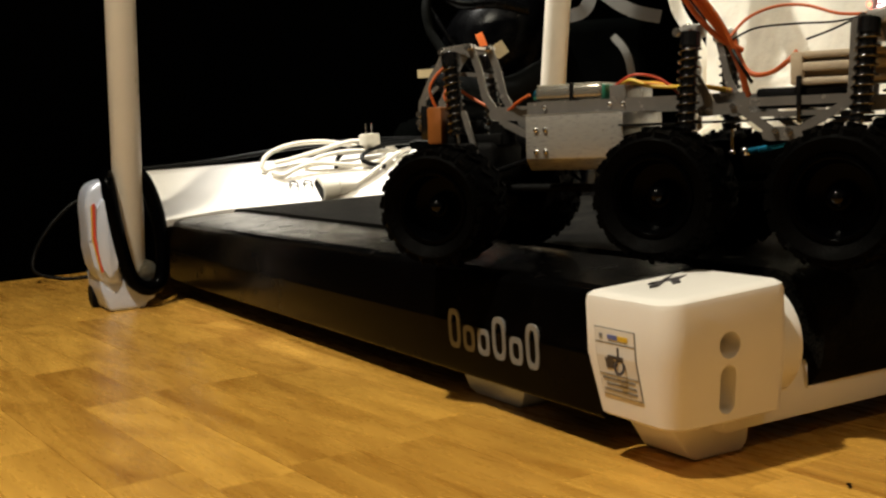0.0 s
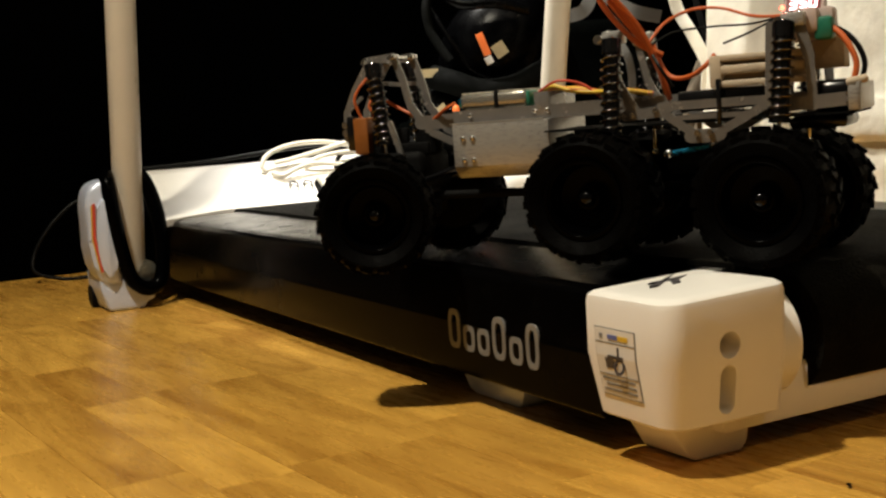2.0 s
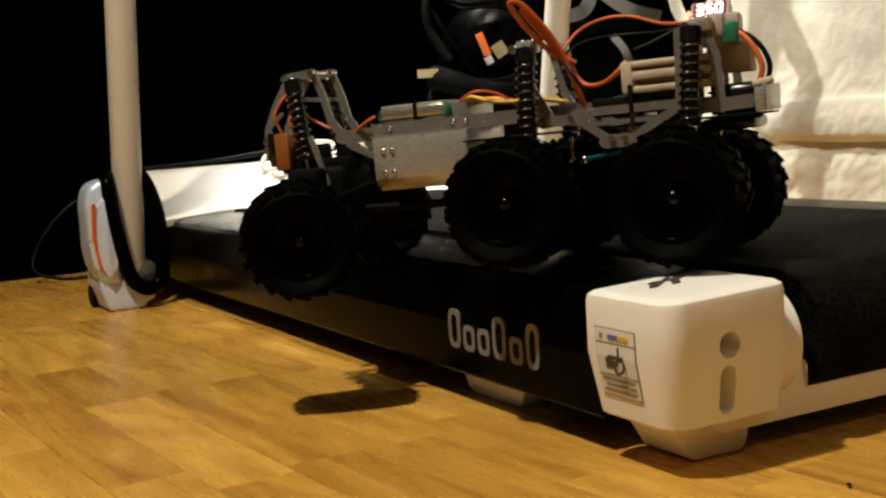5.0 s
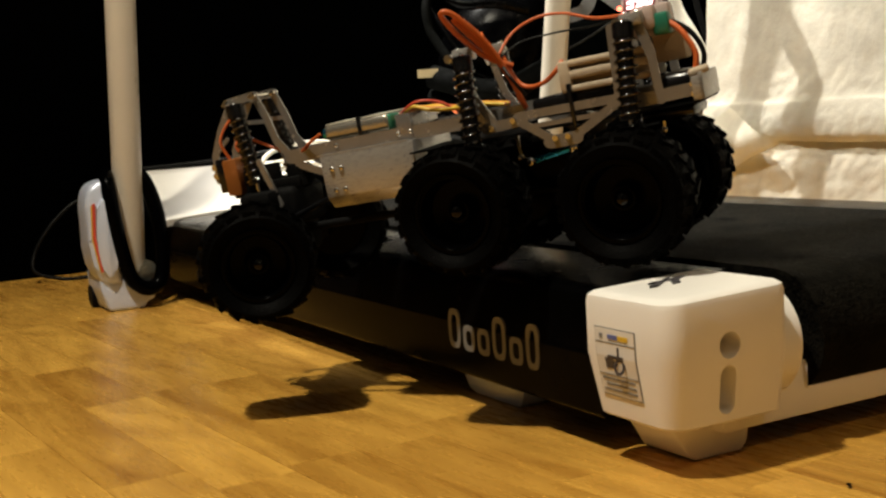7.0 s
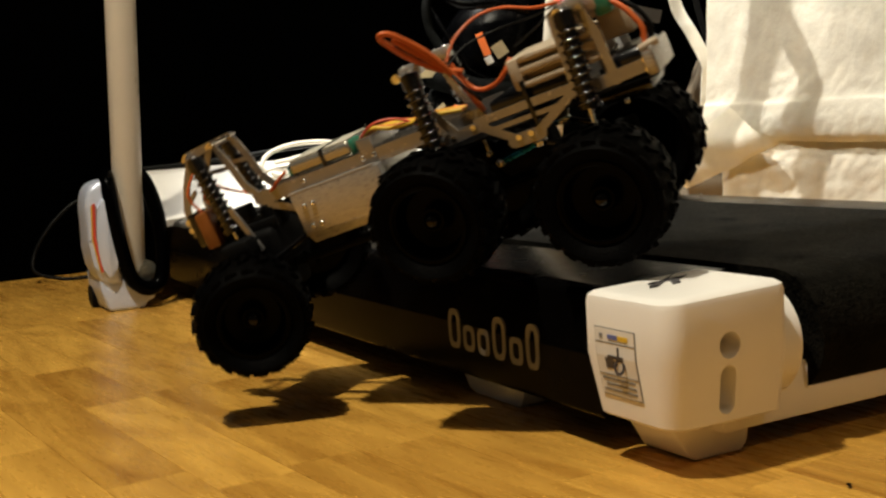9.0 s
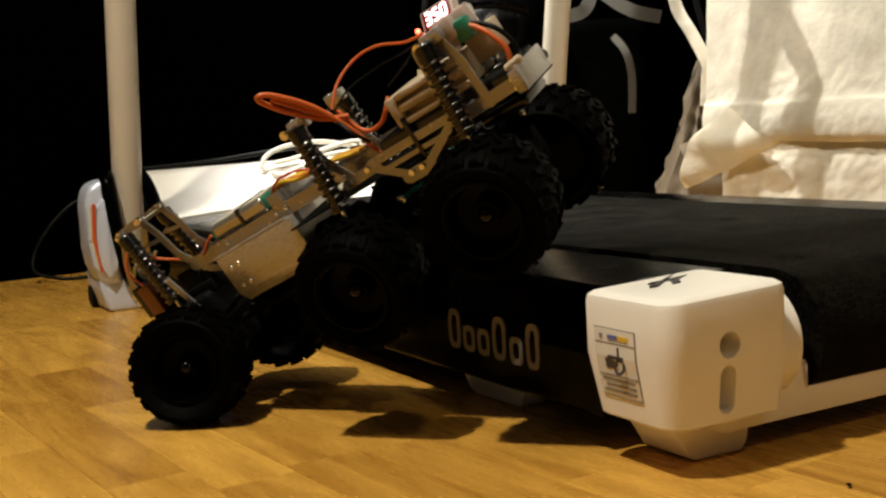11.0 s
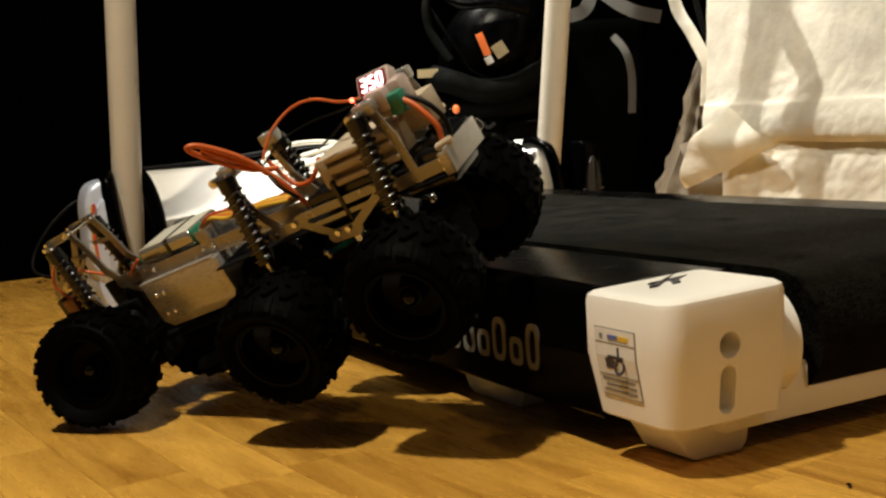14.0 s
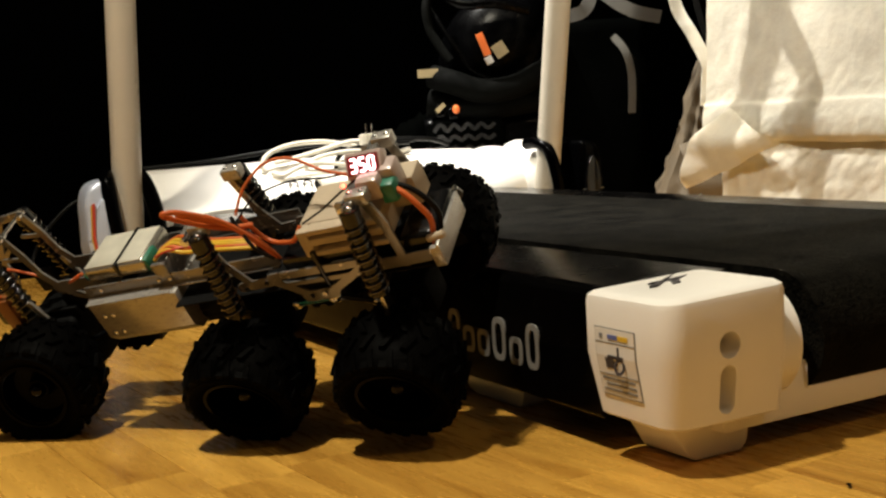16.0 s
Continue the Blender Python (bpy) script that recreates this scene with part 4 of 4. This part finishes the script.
# cream cloth darkened to tan: the dim light there is put into its colour
DIMCREAM = mat("dimmed_cream_cloth", (0.115, 0.088, 0.056), 0.9, scale=40, vary=0.2, bump=0.4, bump_scale=500)
def rolls():
    """Two slack horizontal rolls of cloth."""
    out = []
    for x0, y0, z0, r in ((1.105, 1.300, 0.150, 0.030), (1.108, 1.305, 0.090, 0.036), (1.100, 1.310, 0.036, 0.034)):
        bm = tube([(x0 - 1.170, y0 - 1.345, z0), (x0 + 0.03 - 1.170, y0 - 0.030 - 1.345, z0 + 0.006), (x0 + 0.09 - 1.170, y0 - 0.075 - 1.345, z0 - 0.004)], r, 18, 10)
        for v in bm.verts:
            v.co += Vector((0.9, -0.5, 0.5)) * 0.012 * noise.noise(v.co * 22) + Vector((0, 0, 0.010)) * noise.noise(v.co * 9)
        out.append(bm)
    return cat(*out)


b = tagged(link_mesh("crumpled_cloth", cat(bundle(), rolls()), DIMCREAM, 60), "crumpled cream cloth lying on the floor, colour darkened for dim light", "cloth")
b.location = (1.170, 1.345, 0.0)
st = tagged(link_mesh("canvas_strap", tube([(1.035, 1.25, 0.62), (1.04, 1.235, 0.47), (1.06, 1.21, 0.40), (1.078, 1.19, 0.34), (1.078, 1.19, 0.31), (1.072, 1.19, 0.255)], 0.01, flat=(0.012, 0.0012, (0.5, 0.87, 0))), CANVAS, 40), "cream canvas strap hanging down", "strap")

tagged(link_mesh("black_strap", tube([(1.075, 1.22, 0.64), (1.072, 1.215, 0.50), (1.078, 1.20, 0.42), (1.088, 1.185, 0.36)], 0.01, flat=(0.006, 0.0012, (0.5, 0.87, 0))), MATTBLACK, 40), "thin black strap hanging beside the canvas", "strap")

# ---- child car seat in the dark behind the treadmill ----
seat = tagged(thing("child_car_seat", pose(0.796, 1.565, 0, 0, 0, -28.6)), "black child car seat with grey webbing straps and labels", "car seat")


def shell():
    bm = ball((0, 0, 0), 1, seg=40)
    for v in bm.verts:
        p = v.co
        v.co = Vector((0.02 + p.x * 0.125 + 0.02 * p.z, 0.07 + p.y * 0.08, 0.42 + p.z * 0.13 + 0.02 * p.x))
    return bm


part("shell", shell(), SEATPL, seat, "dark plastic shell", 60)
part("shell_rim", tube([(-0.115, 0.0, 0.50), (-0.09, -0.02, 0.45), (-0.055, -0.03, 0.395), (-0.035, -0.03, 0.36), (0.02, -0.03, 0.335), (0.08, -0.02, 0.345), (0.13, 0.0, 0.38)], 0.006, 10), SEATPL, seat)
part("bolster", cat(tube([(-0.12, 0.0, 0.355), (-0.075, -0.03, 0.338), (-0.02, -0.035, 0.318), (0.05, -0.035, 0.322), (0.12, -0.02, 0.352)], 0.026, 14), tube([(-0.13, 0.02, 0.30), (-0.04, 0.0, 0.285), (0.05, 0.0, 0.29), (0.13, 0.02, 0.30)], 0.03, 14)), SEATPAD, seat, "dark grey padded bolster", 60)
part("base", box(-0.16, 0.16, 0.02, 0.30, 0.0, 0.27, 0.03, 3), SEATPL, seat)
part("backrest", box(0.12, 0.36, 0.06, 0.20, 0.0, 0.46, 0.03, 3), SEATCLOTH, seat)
part("orange_label", box(-0.008, 0.008, -0.0625, -0.060, -0.026, 0.024, m=Matrix.Translation((-0.009, 0.030, 0.416)) @ Matrix.Rotation(radians(-20), 4, "Y")), ORANGELAB, seat, "orange warning label", 0)
part("cream_label", box(-0.014, 0.014, -0.0625, -0.060, -0.015, 0.015, m=Matrix.Translation((0.026, 0.030, 0.402)) @ Matrix.Rotation(radians(-30), 4, "Y")), CREAMLAB, seat, "cream printed label", 0)
part("small_label", box(-0.008, 0.008, -0.0625, -0.060, -0.009, 0.008, m=Matrix.Translation((0.0015, 0.030, 0.3815)) @ Matrix.Rotation(radians(-24), 4, "Y")), PAPER, seat, "", 0)
part("side_label", box(-0.022, 0.022, -0.002, 0.0, -0.009, 0.009, m=Matrix.Translation((-0.130, -0.03, 0.362))), CREAMLAB, seat, "tan side label", 0)
part("red_button", ball((-0.075, -0.052, 0.282), 0.0080, (1, 0.6, 1.2)), ORANGELAB, seat, "red buckle button")
part("strap_loop", tube([(0.235, 0.0, 0.56), (0.225, -0.02, 0.50), (0.205, -0.03, 0.470), (0.17, -0.02, 0.462)], 0.01, flat=(0.014, 0.0012, (0, 1, 0))), STRAP, seat, "grey webbing strap", 40)
part("chest_strap", tube([(0.215, 0.0, 0.55), (0.26, -0.02, 0.50), (0.31, -0.03, 0.465), (0.37, -0.03, 0.448)], 0.01, flat=(0.014, 0.0012, (0, 1, 0))), STRAP, seat, "grey webbing strap", 40)
part("lap_strap", tube([(0.268, -0.02, 0.415), (0.292, -0.03, 0.380), (0.303, -0.03, 0.33), (0.300, -0.03, 0.250)], 0.01, flat=(0.008, 0.0012, (0, 1, 0))), STRAP, seat, "grey webbing strap", 40)
part("carry_handle", tube([(-0.10, -0.04, 0.53), (-0.05, -0.06, 0.50), (0.02, -0.06, 0.497), (0.09, -0.04, 0.48)], 0.012, 12), SEATPL, seat)

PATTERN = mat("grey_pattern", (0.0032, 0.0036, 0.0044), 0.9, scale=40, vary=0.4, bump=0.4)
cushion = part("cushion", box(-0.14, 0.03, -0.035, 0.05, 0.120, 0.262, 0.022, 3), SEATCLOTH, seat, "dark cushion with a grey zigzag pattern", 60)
for k in range(5):
    z = 0.150 + 0.023 * k
    zig = [(-0.125 + 0.0145 * j, -0.0365, z + (0.008 if j % 2 else -0.004) + 0.002 * math.sin(3 * j + k)) for j in range(10)]
    part("zigzag_band", tube(zig, 0.01, n=3, flat=(0.0042, 0.0007, (0, 1, 0))), PATTERN, cushion, "", 40)
part("buckle", cat(box(-0.118, -0.098, -0.050, -0.036, 0.268, 0.292, 0.003), box(-0.092, -0.070, -0.050, -0.036, 0.262, 0.286, 0.004)), SEATPL, seat, "black buckle", 50)
part("buckle_tag", box(-0.012, 0.012, -0.0015, 0.0015, -0.005, 0.005, m=Matrix.Translation((-0.108, -0.052, 0.287)) @ Matrix.Rotation(radians(-40), 4, "Y")), CREAMLAB, seat, "pale buckle tag", 0)
part("shell_edge", tube([(-0.115, 0.0, 0.545), (-0.125, -0.01, 0.50), (-0.120, -0.01, 0.455), (-0.100, -0.015, 0.415), (-0.080, -0.02, 0.385)], 0.010, 12), SEATPAD, seat, "", 60)

# a dark crumpled bag beside the seat
def heap():
    bm = ball((0, 0, 0), 1, seg=36)
    for v in bm.verts:
        p = v.co.copy()
        f = 1 + 0.12 * noise.noise(p * 3) + 0.08 * noise.noise(p * 9)
        v.co = Vector((p.x * 0.10 * f, p.y * 0.07 * f, max(-0.13, p.z * 0.14 * f)))
    return bm


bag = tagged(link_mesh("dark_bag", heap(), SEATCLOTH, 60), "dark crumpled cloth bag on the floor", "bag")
bag.location = (0.70, 1.70, 0.132)

crumb = tagged(link_mesh("crumb", tube([(0.071, -0.092, 0.0012), (0.074, -0.090, 0.0022), (0.075, -0.086, 0.0012)], 0.0009, 6, 4), MATTBLACK, 60), "tiny dark splinter lying on the floor", "crumb")

# ---- floor boards: strips of short staves along the treadmill ----
STAVE, TURN = 0.066, radians(4.0)
rnd = random.Random(5)
lengths = (0.22, 0.29, 0.36)
meshes = []
for ln in lengths:
    b = box(0.00012, STAVE - 0.00012, 0.00012, ln - 0.00012, -0.004, 0.0)
    bmesh.ops.bevel(b, geom=[e for e in b.edges if e.verts[0].co.z > -0.001 and e.verts[1].co.z > -0.001], offset=0.00025, segments=1, affect="EDGES")
    me = bpy.data.meshes.new("stave")
    b.to_mesh(me)
    b.free()
    me.materials.append(WOOD)
    meshes.append(me)
turn = Matrix.Rotation(TURN, 4, "Z")
rest_v, rest_f = [], []
count = 0
for i in range(-36, 32):
    y = -2.6 - rnd.uniform(0, 0.3)
    while y < 2.2:
        k = rnd.randrange(3)
        m = turn @ Matrix.Translation((i * STAVE, y, 0))
        mid = m @ Vector((STAVE / 2, lengths[k] / 2, 0))
        if -0.75 < mid.x < 0.45 and -0.3 < mid.y < 1.75 and count < 300:
            ob = new("stave", meshes[k])
            ob.parent = floor
            ob.matrix_basis = m
            count += 1
        elif RX0 - 0.1 < mid.x < RX1 + 0.1 and RY0 - 0.15 < mid.y < RY1 + 0.15:
            n = len(rest_v)
            e = 0.0004
            rest_v += [m @ Vector(p) for p in ((e, e, -0.004), (STAVE - e, e, -0.004), (STAVE - e, lengths[k] - e, -0.004), (e, lengths[k] - e, -0.004), (e, e, 0), (STAVE - e, e, 0), (STAVE - e, lengths[k] - e, 0), (e, lengths[k] - e, 0))]
            rest_f += [tuple(n + q for q in f) for f in ((4, 5, 6, 7), (0, 1, 5, 4), (1, 2, 6, 5), (2, 3, 7, 6), (3, 0, 4, 7))]
        y += lengths[k]
me = bpy.data.meshes.new("staves")
me.from_pydata(rest_v, [], rest_f)
me.materials.append(WOOD)
ob = new("staves", me)
ob.parent = floor
tagged(ob, kind="stuff")


def motions():
    # seconds, x, y, z, roll, pitch, heading; then lift of the wheels fn, mn, rn, ff, rf in metres
    track = [
        (0.0, 0.1520, 0.1425, 0.1334, 1.9, -1.0, 119.1, -0.006, 0.003, 0.001, -0.001, -0.002),
        (0.5, 0.1460, 0.1562, 0.1340, 3.1, -1.6, 120.1, -0.009, 0.001, 0.001, -0.002, 0.001),
        (1.0, 0.1336, 0.1678, 0.1359, 1.1, -1.1, 121.6, -0.006, 0.003, 0.000, -0.004, -0.003),
        (1.5, 0.1210, 0.1794, 0.1356, -0.2, 0.1, 122.8, -0.003, 0.003, 0.000, -0.002, -0.006),
        (2.0, 0.1132, 0.1916, 0.1352, -0.8, 0.4, 123.4, -0.004, 0.006, 0.000, -0.004, -0.008),
        (2.5, 0.1019, 0.2068, 0.1345, -0.7, 0.5, 125.0, -0.008, 0.006, 0.000, -0.003, -0.008),
        (3.0, 0.0877, 0.2171, 0.1318, 1.0, 1.0, 126.5, -0.013, 0.006, 0.000, 0.002, -0.005),
        (3.5, 0.0800, 0.2267, 0.1308, 1.8, 0.8, 127.0, -0.018, 0.005, 0.000, 0.003, -0.002),
        (4.0, 0.0714, 0.2269, 0.1322, 0.4, 1.2, 126.0, -0.017, 0.006, 0.002, -0.001, -0.004),
        (6.5, 0.0372, 0.2573, 0.1321, -0.6, 3.1, 128.1, -0.011, 0.007, 0.002, -0.001, -0.003),
        (7.0, 0.0299, 0.2609, 0.1339, -4.6, 6.5, 128.2, -0.011, 0.009, -0.001, -0.005, -0.003),
        (7.5, 0.0301, 0.2616, 0.1352, -7.5, 9.3, 128.9, -0.010, 0.012, -0.005, -0.004, -0.010),
        (8.0, 0.0308, 0.2621, 0.1355, -7.8, 9.4, 128.9, -0.010, 0.013, -0.005, -0.004, -0.011),
        (8.5, 0.0301, 0.2622, 0.1355, -7.9, 9.4, 128.8, -0.010, 0.013, -0.005, -0.004, -0.011),
        (9.0, 0.0165, 0.2568, 0.1365, -12.5, 15.8, 127.6, -0.014, 0.018, -0.009, 0.004, -0.008),
        (9.2, -0.0021, 0.2466, 0.1324, -19.7, 19.3, 119.6, -0.022, 0.012, -0.006, 0.000, -0.008),
        (11.5, -0.0450, 0.3029, 0.1103, -16.5, 25.2, 123.1, 0.011, -0.003, 0.001, -0.023, -0.011),
        (12.0, -0.0565, 0.3089, 0.1033, -15.3, 25.2, 121.4, 0.016, -0.003, -0.001, -0.017, -0.010),
        (12.5, -0.0669, 0.3191, 0.1002, -15.7, 24.6, 121.6, 0.018, -0.006, -0.001, -0.019, -0.012),
        (13.0, -0.0764, 0.3275, 0.0973, -16.4, 23.9, 122.2, 0.017, -0.011, -0.005, -0.023, -0.014),
        (13.5, -0.0891, 0.3322, 0.0916, -16.5, 22.2, 123.0, 0.017, -0.013, -0.008, -0.021, -0.010),
        (14.0, -0.1001, 0.3334, 0.0782, -21.1, 17.6, 122.4, 0.025, -0.006, -0.003, -0.020, -0.005),
        (14.5, -0.1108, 0.3420, 0.0681, -21.9, 15.2, 123.6, 0.026, -0.007, -0.011, -0.013, 0.002),
        (15.0, -0.1228, 0.3458, 0.0590, -25.5, 11.8, 124.6, 0.028, -0.005, -0.013, -0.008, 0.006),
        (15.5, -0.1250, 0.3700, 0.0599, -33.9, 8.0, 128.6, 0.021, -0.004, -0.016, -0.010, 0.002),
        (16.0, -0.1344, 0.3673, 0.0592, -33.2, 7.9, 128.7, 0.021, -0.004, -0.016, -0.009, 0.002),
    ]
    walk(rover, [(r[0], pose(*r[1:7])) for r in track])
    turned, last, angle = [], None, 0.0
    for r in track:
        p = Vector(r[1:4])
        if last is not None:
            angle += math.degrees((p - last).length / RW)
        last = p
        turned.append(angle)
    for key, (x, y) in PLACES.items():
        rows = []
        for r, a in zip(track, turned):
            lift = dict(fn=r[7], mn=r[8], rn=r[9], ff=r[10], rf=r[11], mf=0.0)[key]
            lean = math.degrees(math.atan2(r[7] - r[10], 2 * FY)) if key in ("fn", "ff") else float(np.interp(r[0], [9.0, 11.5, 14.0, 15.0, 15.5, 16.0], [0, -4, -8, -9, -10, -10]))
            side = pose(0, 0, 0, 0, 0, 0 if y > 0 else 180)
            spun = pose(0, 0, 0, 0, a + 17 * x * 100, 0)
            steer = float(np.interp(r[0], [0, 1.0, 2.0, 3.0, 7.5, 9.0, 11.3, 12.5, 16.0], [6, 12, 26, 30, 32, 30, 20, 14, 10])) if key in ("fn", "ff") else 0.0
            rows.append((r[0], pose(x, y, RW + lift, lean) @ pose(0, 0, 0, 0, 0, steer) @ spun @ side))
        walk(wheels[key], rows)


motions()
